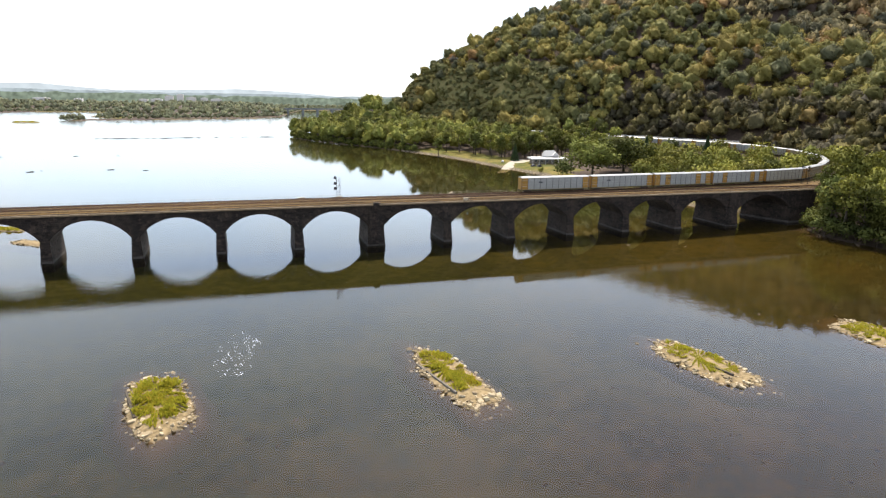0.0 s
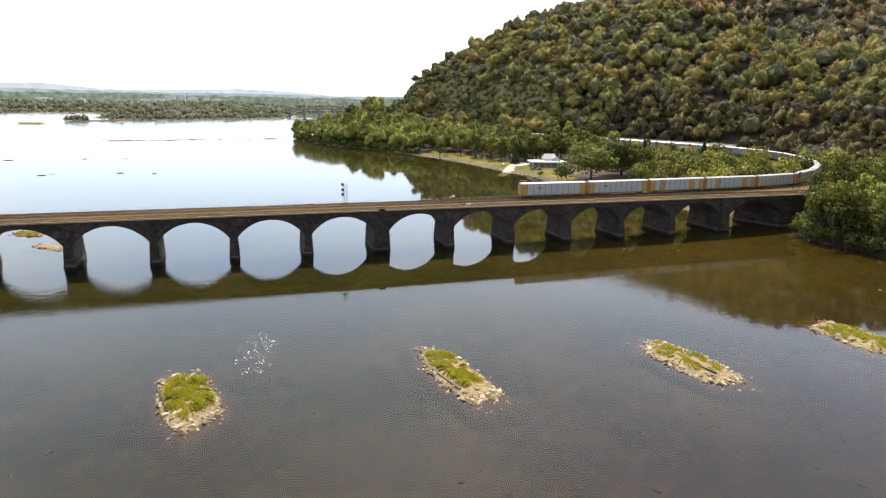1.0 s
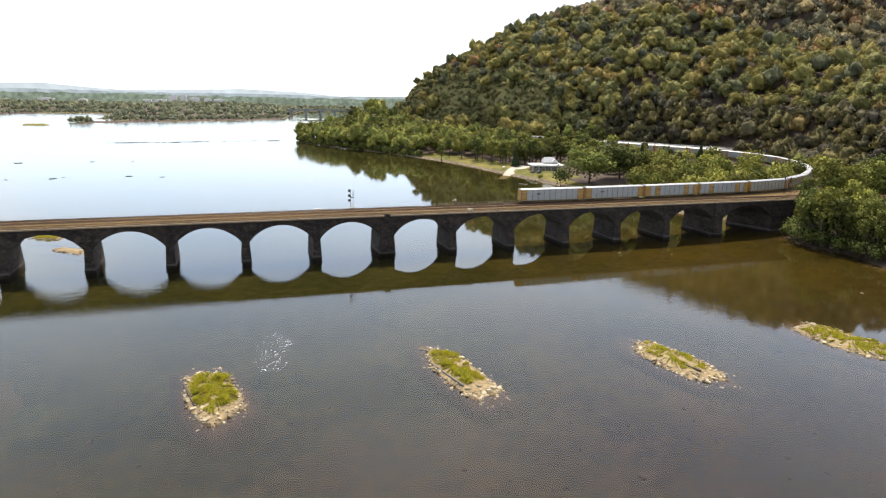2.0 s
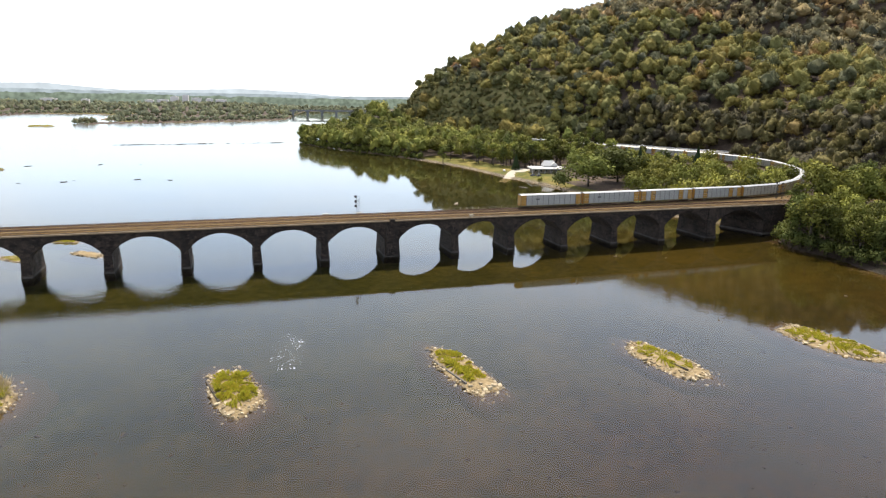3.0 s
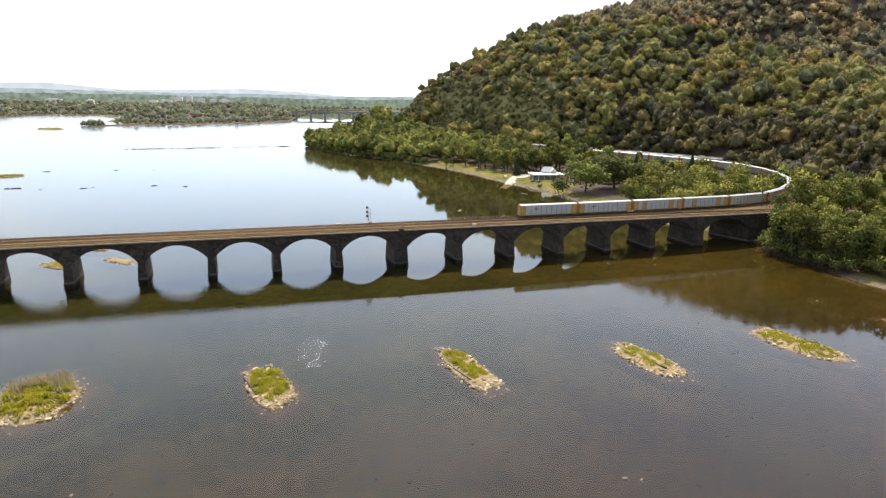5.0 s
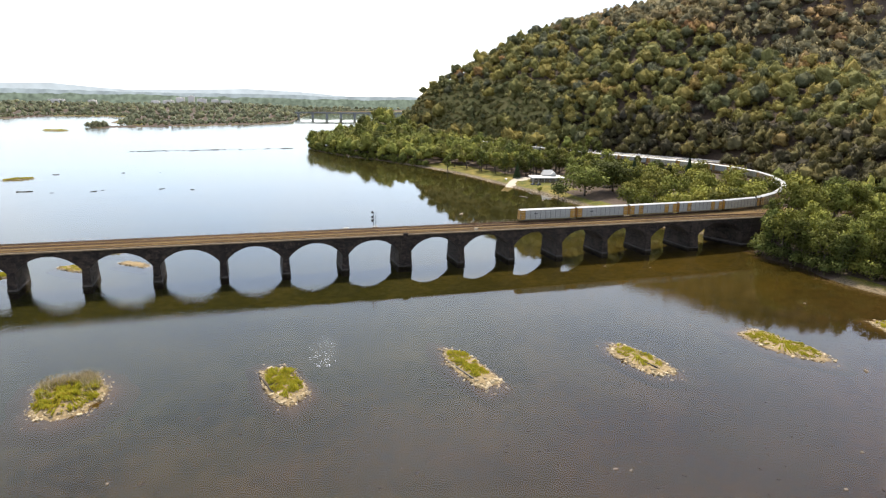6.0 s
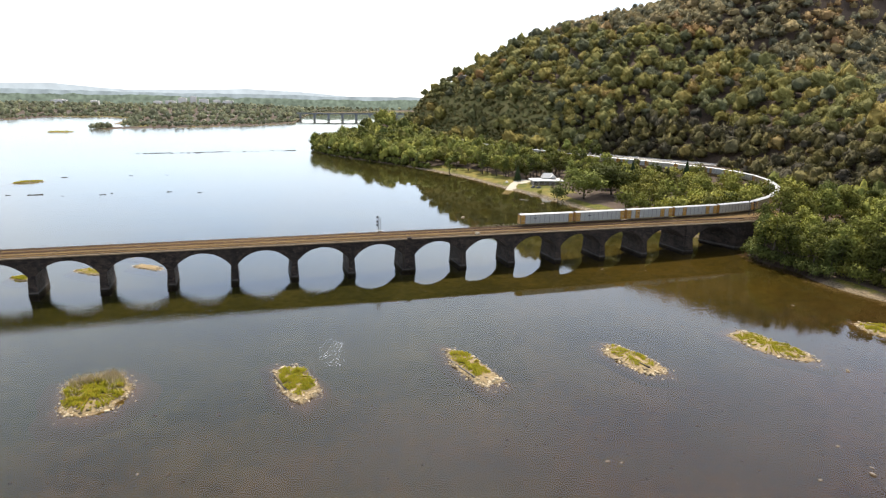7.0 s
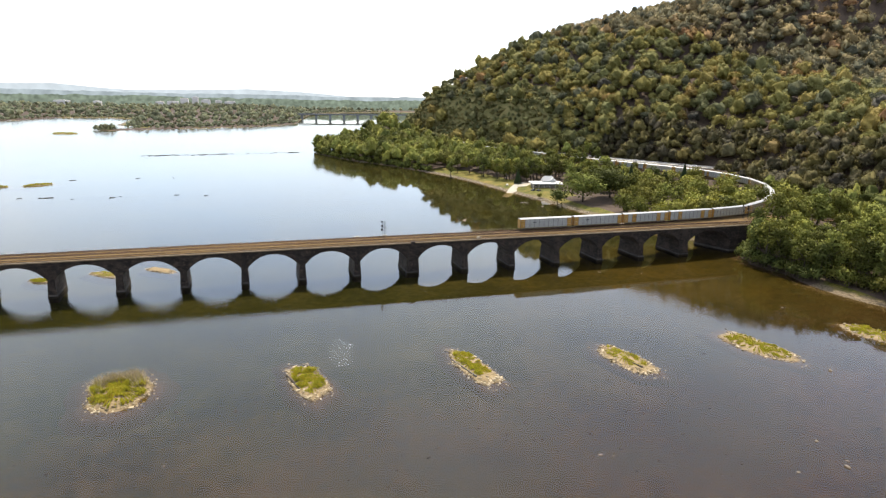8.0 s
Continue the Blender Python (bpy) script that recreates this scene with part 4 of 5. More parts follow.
forest("scarp_scrub", low_pts, SCRUB_FORMS, M_SCRUB, "dry yellow-brown scrub on the steep end of the hill", 0.7, 1.5, 17)
pts = pts + [p for p in scatter(rng, 9000, 240, 470, 60, 420, 6.2, on_hill) if past(p) < 45]
foot = [p for p in pts if past(p) < 45 and p[1] < 330]
pts = [p for p in pts if past(p) >= 45 or p[1] >= 330]
forest("foot_forest", foot, FOOT_FORMS, M_FOOT, "green woods along the foot of the hill", 0.7, 1.25, 16)
forest("hill_forest", pts, HILL_FORMS, M_HILL, "dense forest on the steep hillside, turning to autumn", 0.62, 1.3, 5)
pts = scatter(rng, 5000, 300, 500, -260, 130, 8.2, lambda x, y: (x > shore_x(y) + 40) & (x < interp(y, FOOT)) & clear_of_lines(x, y, 8) & ~((x < 335) & (y > -130)) & ~((y > 15) & (x < 420)))
forest("bank_forest", pts, FOOT_FORMS, M_LEAF, "dense green woods between the river and the hill", 0.85, 1.25, 6)
FAR_FORMS = [crown_lumps(80 + i, 15, 17, 7, 3, 7, 12, 1.3, 0.0, 0.25) for i in range(5)]
pts = scatter(rng, 60000, -760, 700, 1170, 2700, 12.5, lambda x, y: (y > interp(x, FARSHORE) + 4) & (y < interp(x, FARSHORE) + 150) & (x < 0.62 * y + 50) & (x > -0.62 * y))
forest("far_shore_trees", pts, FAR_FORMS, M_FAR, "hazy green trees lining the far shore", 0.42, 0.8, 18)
pts = scatter(rng, 20000, -1500, 900, 1300, 2900, 30.0, lambda x, y: (y > interp(x, FARSHORE) + 150) & (x < 0.62 * y + 50) & (x > -0.62 * y))
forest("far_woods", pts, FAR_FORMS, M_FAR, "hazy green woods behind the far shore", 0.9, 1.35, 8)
pts = scatter(rng, 600, -265, -205, 1140, 1215, 7.0, lambda x, y: ((x + 234) / 17) ** 2 + ((y - 1178) / 28) ** 2 < 1)
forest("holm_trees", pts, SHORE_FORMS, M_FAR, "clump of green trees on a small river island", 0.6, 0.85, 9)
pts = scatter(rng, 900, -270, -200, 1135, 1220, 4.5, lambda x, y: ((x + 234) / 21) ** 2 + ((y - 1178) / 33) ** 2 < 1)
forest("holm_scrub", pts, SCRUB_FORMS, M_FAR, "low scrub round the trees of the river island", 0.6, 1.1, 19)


# ---- train of covered car carriers ----
M_SILVER = plain("galvanised_panel", (0.225, 0.222, 0.206), 0.55, 0.2, 0.22, 0.5)
M_POST = plain("post_steel", (0.075, 0.075, 0.072), 0.6, 0.2, 0.3, 0.5)
M_CREAM = plain("cream_panel", (0.235, 0.214, 0.168), 0.6, 0.1, 0.22, 0.5)
M_GOLD = plain("golden_paint", (0.24, 0.125, 0.018), 0.6, 0.0, 0.3, 0.7)
M_TAN = plain("tan_panel", (0.155, 0.112, 0.052), 0.65, 0.0, 0.3, 0.6)
M_ROOF = plain("roof_sheet", (0.28, 0.275, 0.26), 0.4, 0.2, 0.18, 0.4, 0.5)
M_BLACK = plain("black_steel", (0.025, 0.022, 0.02), 0.7, 0.3)
M_PLATE = plain("dark_plate", (0.05, 0.05, 0.055), 0.6)
CAR, PITCH = 28.3, 29.7


def carrier(side, gold, label, plates):
    """A closed car carrier on two trucks; gold: panels of each side that are painted."""
    c = thing("rail_car", label, "freight car", "cars of the train")
    h = CAR / 2
    part("underframe", Geo().box(-h, h, -1.3, 1.3, 0.75, 1.05).box(-h + 4.5, h - 4.5, -1.1, 1.1, 0.45, 0.8, 0.1), M_BLACK, c)
    body = part("body", Geo().box(-h + 0.12, h - 0.12, -1.48, 1.48, 1.0, 5.3), side, c)
    prof = [(-1.56, 5.25), (1.56, 5.25), (1.56, 5.36), (1.1, 5.62), (0.5, 5.74), (-0.5, 5.74), (-1.1, 5.62), (-1.56, 5.36)]
    g = Geo()
    n = len(prof)
    g.add([(x, y, z) for x in (-h, h) for y, z in prof], [tuple(range(n - 1, -1, -1)), tuple(range(n, 2 * n))] + [(i, (i + 1) % n, (i + 1) % n + n, i + n) for i in range(n)])
    roof = part("roof", g, M_ROOF, c, "pale sheet-metal roof")
    part("roof_rib", Geo().add(*rib_strip(h)), M_ROOF, roof)
    n_p = 11
    w = CAR / n_p
    for s in (-1, 1):
        for i in range(n_p):
            a = -h + i * w
            m = M_GOLD if i in gold else side
            o = part("side_panel", Geo().box(a + 0.08, a + w - 0.08, min(s * 1.46, s * 1.55), max(s * 1.46, s * 1.55), 1.12, 5.18, 0.0), m, c)
            if i in gold:
                o["label"] = "golden painted panel"
        post = Geo().box(-0.07, 0.07, min(s * 1.5, s * 1.62), max(s * 1.5, s * 1.62), 0.9, 5.3).mesh("side_post", M_POST)
        for i in range(n_p + 1):
            part("side_post", post, None, c).location = (min(max(-h + i * w, -h + 0.07), h - 0.07), 0, 0)
        part("side_rail", Geo().box(-h, h, min(s * 1.54, s * 1.6), max(s * 1.54, s * 1.6), 2.2, 2.27).box(-h, h, min(s * 1.54, s * 1.6), max(s * 1.54, s * 1.6), 3.05, 3.12).box(-h, h, min(s * 1.54, s * 1.6), max(s * 1.54, s * 1.6), 4.35, 4.42), M_ROOF, c)
        part("sill", Geo().box(-h, h, min(s * 1.4, s * 1.6), max(s * 1.4, s * 1.6), 0.8, 1.08), M_TAN, c)
        for q in plates:
            o = part("plate", Geo().box(-h + q, -h + q + 0.7, min(s * 1.54, s * 1.58), max(s * 1.54, s * 1.58), 3.3, 3.9), M_PLATE, c, "small dark sign plate")
    for s in (-1, 1):
        e = part("end_door", Geo().box(min(s * (h - 0.1), s * (h + 0.06)), max(s * (h - 0.1), s * (h + 0.06)), -1.45, 1.45, 0.9, 5.3), M_GOLD, c, "golden end door")
        part("coupler", Geo().box(min(s * h, s * (h + 0.7)), max(s * h, s * (h + 0.7)), -0.15, 0.15, 0.75, 1.0), M_BLACK, c)
        t = part("truck", Geo().box(s * (h - 3.0) - 1.5, s * (h - 3.0) + 1.5, -1.2, -0.95, 0.35, 0.75).box(s * (h - 3.0) - 1.5, s * (h - 3.0) + 1.5, 0.95, 1.2, 0.35, 0.75).box(s * (h - 3.0) - 0.3, s * (h - 3.0) + 0.3, -1.2, 1.2, 0.4, 0.75), M_BLACK, c)
        for d in (-0.9, 0.9):
            for y in (-0.75, 0.75):
                x = s * (h - 3.0) + d
                part("wheel", Geo().tube((x, y - 0.06, 0.42), (x, y + 0.06, 0.42), 0.42, 0.42, 14), M_BLACK, t)
    return c


def rib_strip(h):
    v, f = [], []
    for i in range(20):
        x = -h + 0.7 + i * (2 * h - 1.4) / 19
        k = len(v)
        v += [(x - 0.04, -1.1, 5.63), (x + 0.04, -1.1, 5.63), (x + 0.04, -0.5, 5.78), (x - 0.04, -0.5, 5.78), (x + 0.04, 0.5, 5.78), (x - 0.04, 0.5, 5.78), (x + 0.04, 1.1, 5.63), (x - 0.04, 1.1, 5.63)]
        f += [(k, k + 1, k + 2, k + 3), (k + 3, k + 2, k + 4, k + 5), (k + 5, k + 4, k + 6, k + 7)]
    return v, f


KINDS = [carrier(M_SILVER, (0, 10), "silver-grey covered car carrier with golden ends on the bridge track", (7.0, 7.9)),
         carrier(M_SILVER, (0, 2, 8, 10), "silver-grey covered car carrier with golden stripes along its side", (6.6,)),
         carrier(M_SILVER, (2, 8, 10), "pale covered car carrier with yellow vertical stripes", (7.0,)),
         carrier(M_CREAM, (10,), "cream covered car carrier with an orange end", ()),
         carrier(M_TAN, (0, 1, 9, 10), "weathered golden-tan covered car carrier on the curve", ())]
ORDER = [0, 0, 1, 2, 3, 4, 4, 3, 3, 4, 3, 1, 3, 3, 2, 3, 4, 3, 1, 3, 3, 4, 3, 3, 2, 3]
_s = np.concatenate([[0], np.cumsum(np.hypot(*np.diff(MAIN, axis=0).T))])


def on_main(s):
    return Vector((float(np.interp(s, _s, MAIN[:, 0])), float(np.interp(s, _s, MAIN[:, 1])), RAIL_Z))


START = float(np.interp(154.0, MAIN[:250, 0], _s[:250]))
used = set()
for i, k in enumerate(ORDER):
    s = START + PITCH * i + CAR / 2
    if s + CAR / 2 > _s[-1]:
        break
    p, q = on_main(s - 9.5), on_main(s + 9.5)
    m = Matrix.Translation((p + q) / 2) @ pose(0, 0, 0, 0, 0, math.degrees(math.atan2(q.y - p.y, q.x - p.x)))
    if k in used:
        copy_thing(KINDS[k], m)
    else:
        used.add(k)
        KINDS[k].matrix_basis = m


# ---- railings and signals on the bridge ----
def railing(label, y_of, x0, x1, step, z, steel):
    r = thing("railing", label, "railing", "bridge railings")
    n = int((x1 - x0) / step)
    post = Geo().box(-0.05, 0.05, -0.05, 0.05, 0, 1.25).mesh("post", steel)
    for i in range(n + 1):
        x = x0 + i * step
        o = part("post", post, None, r)
        o.location = (x, y_of(x), z)
    g = Geo()
    for i in range(n):
        xa, xb = x0 + i * step, x0 + (i + 1) * step
        for h in (0.62, 1.15):
            g.tube((xa, y_of(xa), z + h), (xb, y_of(xb), z + h), 0.025, 0.025, 4)
    part("rail_wire", g, steel, r)["kind"] = "stuff"
    return r


railing("thin metal railing on the upstream edge of the bridge", lambda x: 0.75, -110, 286, 2.6, TOP + 0.38, M_RAIL)
railing("thin metal railing on the downstream edge of the bridge", lambda x: face1(x) + 0.1, -110, 290, 2.6, TOP + 0.38, M_RAILING)
M_LENS = plain("signal_glass", (0.05, 0.02, 0.02), 0.2)


def signal(x, y, z, h, heads, label, turn):
    """A mast with round signal heads, a ladder and a small platform."""
    s = thing("railway_signal", label, "signal", "railway signals", at=pose(x, y, z, 0, 0, turn))
    part("mast", Geo().tube((0, 0, 0), (0, 0, h), 0.11, 0.09, 8), M_IRON, s)
    part("base", Geo().box(-0.4, 0.4, -0.4, 0.4, -0.3, 0.5, 0.05), M_COPING, s)
    for k, hz in enumerate(heads):
        hd = part("signal_head", Geo().tube((-0.55, -0.22, hz), (-0.55, -0.3, hz), 0.52, 0.52, 16).box(-0.75, -0.35, -0.22, 0.1, hz - 0.3, hz + 0.3), M_IRON, s, "round black signal head")
        part("lens", Geo().tube((-0.55, -0.3, hz), (-0.55, -0.36, hz), 0.12, 0.12, 8), M_LENS, hd)
        part("bracket", Geo().box(-0.4, 0.1, -0.06, 0.06, hz - 0.06, hz + 0.06), M_IRON, s)
    lad = Geo().tube((0.75, 0.1, 0), (0.75, 0.1, h - 0.2), 0.045, 0.045, 5).tube((1.15, 0.1, 0), (1.15, 0.1, h - 0.2), 0.045, 0.045, 5)
    for i in range(int(h / 0.35)):
        lad.box(0.75, 1.15, 0.08, 0.12, 0.3 + 0.35 * i, 0.33 + 0.35 * i)
    part("ladder", lad, M_IRON, s)
    part("platform", Geo().box(-0.2, 1.2, -0.4, 0.4, h * 0.62, h * 0.62 + 0.06).box(0.1, 0.8, -0.03, 0.03, h * 0.8, h * 0.8 + 0.06), M_IRON, s)
    return s


signal(85.8, 13.6, TOP + 0.5, 7.6, (7.3, 5.4, 3.7), "black signal mast with three round heads on the bridge", 0)
signal(293, 12.0, TOP + 0.5, 8.2, (7.6, 6.2), "tall two-headed signal mast where the lines part", 0)
signal(291, 13.5, TOP + 0.5, 8.2, (7.8,), "slim signal mast beside its twin at the bridge end", 0)
# small trackside boxes
for x, y, w in ((129, 2.2, 0.9), (86.8, 15.0, 1.1), (74, 14.9, 1.3)):
    b = thing("equipment_box", "small grey metal equipment box at the edge of the deck", "box", "trackside boxes")
    part("case", Geo().box(x - w, x + w, y - 0.4, y + 0.4, TOP + 0.3, TOP + 1.2, 0.03), M_RAILING, b)
    part("lid", Geo().box(x - w - 0.05, x + w + 0.05, y - 0.45, y + 0.45, TOP + 1.2, TOP + 1.27), M_RAILING, b)

# ---- islets of rubble, the stumps of older piers ----
M_ROCK = Mat("rubble_stone", 0.9, 0.0, 0.2)
M_ROCK.colour(M_ROCK.mix(M_ROCK.math("MULTIPLY", M_ROCK.noise(1.5), 0.35), M_ROCK.ramp(M_ROCK.random(), [(0.0, (0.11, 0.082, 0.046)), (0.35, (0.22, 0.165, 0.095)), (0.8, (0.43, 0.35, 0.225)), (1.0, (0.16, 0.12, 0.072))]), (0.10, 0.075, 0.04)))
M_ROCK.bump(M_ROCK.noise(4.0, 5), 0.4, 0.08)
M_RUBBLE = M_ROCK.m
gv = Mat("islet_gravel", 0.95, 0.0, 0.1)
sz = gv.node("ShaderNodeSeparateXYZ")
gv.link(gv.pos(), sz.inputs[0])
dry = gv.ramp(gv.noise(1.2, 5), [(0.3, (0.10, 0.072, 0.037)), (0.7, (0.25, 0.185, 0.10))])
wet = gv.ramp(gv.math("ADD", gv.math("MULTIPLY", sz.outputs[2], 2.0), 0.5), [(0.3, (0, 0, 0)), (0.75, (1, 1, 1))])
sunk = gv.ramp(gv.math("ADD", gv.math("MULTIPLY", sz.outputs[2], 1.0), 1.35), [(0.1, (0.032, 0.026, 0.007)), (0.45, (0.042, 0.030, 0.010)), (1.0, (0.068, 0.044, 0.020))])
gv.colour(gv.mix(wet, sunk, dry))
gv.bump(gv.noise(3.0, 5), 0.5, 0.1)
M_GRAVEL = gv.m
m_ = Mat("islet_grass", 0.7, 0.0, 0.15)
m_.colour(m_.ramp(m_.mix(0.4, m_.noise(0.45, 4, 0.65, m_.pos()), m_.island()), [(0.3, (0.10, 0.10, 0.010)), (0.45, (0.23, 0.20, 0.016)), (0.6, (0.34, 0.27, 0.026)), (0.74, (0.38, 0.20, 0.035))]))
tr_ = m_.node("ShaderNodeBsdfTranslucent")
tr_.inputs["Color"].default_value = (0.36, 0.35, 0.03, 1)
mx_ = m_.node("ShaderNodeMixShader", Fac=0.35)
m_.link(m_.b.outputs[0], mx_.inputs[1])
m_.link(tr_.outputs[0], mx_.inputs[2])
m_.link(mx_.outputs[0], m_.t.nodes["Material Output"].inputs["Surface"])
M_GRASS = m_.m
m2 = plain("dry_weeds", (0.34, 0.27, 0.15), 0.9, vary=0.4)


def stone_mesh(seed):
    """An angular broken block."""
    r = np.random.default_rng(seed)
    bm = bmesh.new()
    bmesh.ops.create_cube(bm, size=1.0)
    bmesh.ops.bevel(bm, geom=bm.edges[:], offset=0.14, segments=1, affect="EDGES")
    for v in bm.verts:
        v.co += Vector(r.normal(0, 0.06, 3))
        v.co.z *= 0.62
    me = bpy.data.meshes.new("stone")
    bm.to_mesh(me)
    bm.free()
    me.materials.append(M_RUBBLE)
    return me


STONES = [stone_mesh(i) for i in range(7)]
DARK_STONES, RIVER_STONES = [], []
M_BOULDER = plain("river_boulder", (0.17, 0.128, 0.08), 0.85, vary=0.5, scale=2.0)
for me in STONES:
    dk = me.copy()
    dk.materials.clear()
    dk.materials.append(M_WET)
    DARK_STONES.append(dk)
    rv = me.copy()
    rv.materials.clear()
    rv.materials.append(M_BOULDER)
    RIVER_STONES.append(rv)


def blades(r, pts, h, w):
    """Upright grass tufts as narrow four-sided leaves."""
    n = len(pts)
    a = r.uniform(0, 6.3, n)
    d = np.stack([np.cos(a), np.sin(a), np.zeros(n)], 1) * (w * r.uniform(0.5, 1.2, n))[:, None]
    h = np.broadcast_to(np.asarray(h, float), (n,))
    lean = r.normal(0, 0.4, (n, 3)) * [1, 1, 0] * h[:, None]
    top = np.array([0, 0, 1]) * (h * r.uniform(0.5, 1.3, n))[:, None]
    p = np.asarray(pts)
    return np.stack([p - d, p + d, p + d * 0.6 + top + lean, p - d * 0.6 + top + lean], 1)


def islet(cx, cy, length, width, turn, stones, grass, label, seed, tall=0.5, weeds=0.0, height=0.75, off=(0, 0), cover=0.84):
    r = np.random.default_rng(seed)
    t = thing("river_islet", label, "islet", "rubble islets", at=pose(cx, cy, 0, 0, 0, turn))
    n_r, n_a = 14, 40
    wob = [1 + 0.05 * math.sin(3 * a + seed) + 0.05 * math.sin(5 * a + 2 * seed) + 0.04 * math.sin(11 * a + seed) for a in np.linspace(0, 2 * math.pi, n_a, endpoint=False)]
    g = Geo()

    def rim(i, q):
        a = 2 * math.pi * i / n_a
        c, s = math.cos(a), math.sin(a)
        e = abs(c) ** 0.75 * math.copysign(1, c)
        h = abs(s) ** 0.85 * math.copysign(1, s)
        return ((e + 0.12 * h * abs(h)) * width / 2 * wob[i % n_a] * q, h * length / 2 * wob[i % n_a] * q)

    def top(x, y, q):
        z = height * (1 - q ** 3.0 * 1.1) if q < 1.03 else -0.2 * height - (q - 1.03) * 2.7
        return max(z, -2.6) + 0.12 * noise.noise((x * 0.6 + seed, y * 0.6, 1.0))

    v = [(0, 0, top(0, 0, 0))]
    f = []
    for k in range(1, n_r + 1):
        for i in range(n_a):
            q = 1.75 * k / n_r
            x, y = rim(i, q)
            v.append((x, y, top(x, y, q)))
    for i in range(n_a):
        f.append((0, 1 + i, 1 + (i + 1) % n_a))
        for k in range(n_r - 1):
            a = 1 + k * n_a
            f.append((a + i, a + n_a + i, a + n_a + (i + 1) % n_a, a + (i + 1) % n_a))
    part("mound", g.add(v, f), M_GRAVEL, t, smooth=True)
    for j in range(int(stones * 2.2)):
        a = r.uniform(0, 2 * math.pi)
        q = r.choice([r.uniform(0.7, 1.02), r.uniform(0.86, 1.04), r.uniform(0.98, 1.3)], p=[0.4, 0.48, 0.12])
        x, y = rim(int(a / (2 * math.pi) * n_a) % n_a, q)
        x, y = x + r.normal(0, 0.25), y + r.normal(0, 0.3)
        o = part("stone", STONES[r.integers(7)], None, t)
        s = r.uniform(0.2, 0.52) * (1.8 if r.random() < 0.1 else 1.0)
        o.matrix_basis = Matrix.LocRotScale((x, y, max(top(x, y, q), -0.25) + 0.1 * s), Euler((r.normal(0, 0.25), r.normal(0, 0.25), r.uniform(0, 6.3))), (s * r.uniform(0.9, 1.6), s, s * r.uniform(0.6, 1.0)))
    if grass > 0:
        n = int(grass * 9000)
        pts = []
        for j in range(n):
            a, q = r.uniform(0, 2 * math.pi), math.sqrt(r.random()) * cover
            x, y = rim(int(a / (2 * math.pi) * n_a) % n_a, q)
            x, y = x + off[0], y * 0.97 + off[1]
            if noise.noise((x * 0.5 + seed, y * 0.5, 3.0)) > -0.2:
                pts.append((x, y, top(x, y, q) + 0.25 * max(0, noise.noise((x * 0.9, y * 0.9, seed)))))
        part("grass", quads_mesh("grass", blades(r, pts, tall * np.array([0.35 + 1.5 * max(0.0, 0.5 + noise.noise((x * 0.45, y * 0.45, seed + 5.0))) ** 1.5 for x, y, _ in pts]), 0.10), M_GRASS), None, t, "bright yellow-green grass and weeds")["kind"] = "stuff"
    if weeds > 0:
        pts = []
        for j in range(int(weeds * 420)):
            a = r.normal(1.5, 0.75)
            q = r.uniform(0.45, 0.95)
            x, y = rim(int(a / (2 * math.pi) * n_a) % n_a, q)
            pts.append((x, y, top(x, y, q)))
        part("weed_cover", quads_mesh("weed_cover", blades(r, pts, 1.9, 0.05), m2), None, t, "tall dry straw-coloured weeds")["kind"] = "stuff"
    return t


islet(-9.6, -94.9, 22, 16, 10, 120, 1.5, "round rubble islet overgrown with green grass and dry weeds", 1, 0.65, 4.2, 1.0, (0, 0.3), 0.86)
islet(39.3, -101.8, 22.5, 9.6, 12, 130, 1.0, "rubble islet with a mound of bright grass", 2, 0.5, 0, 0.95, (0.2, 0.8), 0.78)
islet(87.5, -104.8, 26, 8.6, 10, 150, 0.7, "long rubble islet with a strip of bright grass", 3, 0.45, 0, 0.75, (0.2, 2.0), 0.74)
islet(135.3, -112, 22.5, 10.0, 12, 170, 0.42, "stony rubble islet with a timber and thin grass", 4, 0.3, 0, 0.6, (0.5, 1.5), 0.72)
islet(183.6, -113.6, 27, 12.5, 15, 140, 1.1, "long rubble islet topped with yellow-green grass", 5, 0.35, 0, 0.6, (0, 0), 0.84)
islet(233, -117, 26, 12, 14, 120, 1.0, "rubble islet with low green grass near the bank", 6, 0.35, 0, 0.6, (0, 0), 0.84)
islet(-12, 31, 15, 6, 50, 70, 0.0, "bare stony islet beyond the bridge", 7, 0.3, 0, 0.35)
islet(-34, 29, 15, 7, 50, 60, 0.12, "stony islet with a little grass beyond the bridge", 8, 0.3, 0, 0.45)
islet(-58, 25, 10, 6, 60, 30, 0.35, "small grassy islet beyond the bridge", 9, 0.4, 0, 0.5)
islet(-25, 57, 13, 7, 70, 40, 0.35, "low grassy islet beyond the bridge", 10, 0.35, 0, 0.5)
islet(-138, 336, 9, 24, 30, 24, 0.7, "low grassy bar far out in the river", 11, 0.6, 0, 0.6)
islet(-164, 328, 7, 14, 20, 16, 0.5, "low grassy bar far out in the river", 12, 0.6, 0, 0.6)
islet(-278, 1048, 20, 46, -6, 0, 0.5, "flat grassy bar before the far shore", 13, 1.2, 0, 1.0)
# old timbers on the islets
for x, y, a, l in ((134.4, -112.5, 104, 13.5), (84.3, -105, 102, 14.2), (35.2, -101, 104, 11)):
    b = thing("timber_beam", "weathered squared timber lying along the islet", "timber", "old timbers")
    part("beam", Geo().box(-l / 2, l / 2, -0.2, 0.2, -0.2, 0.2, 0.03, pose(x, y, 0.42, 0, 1.5, a)), M_BARK if l < 14 else M_LEDGE, b)

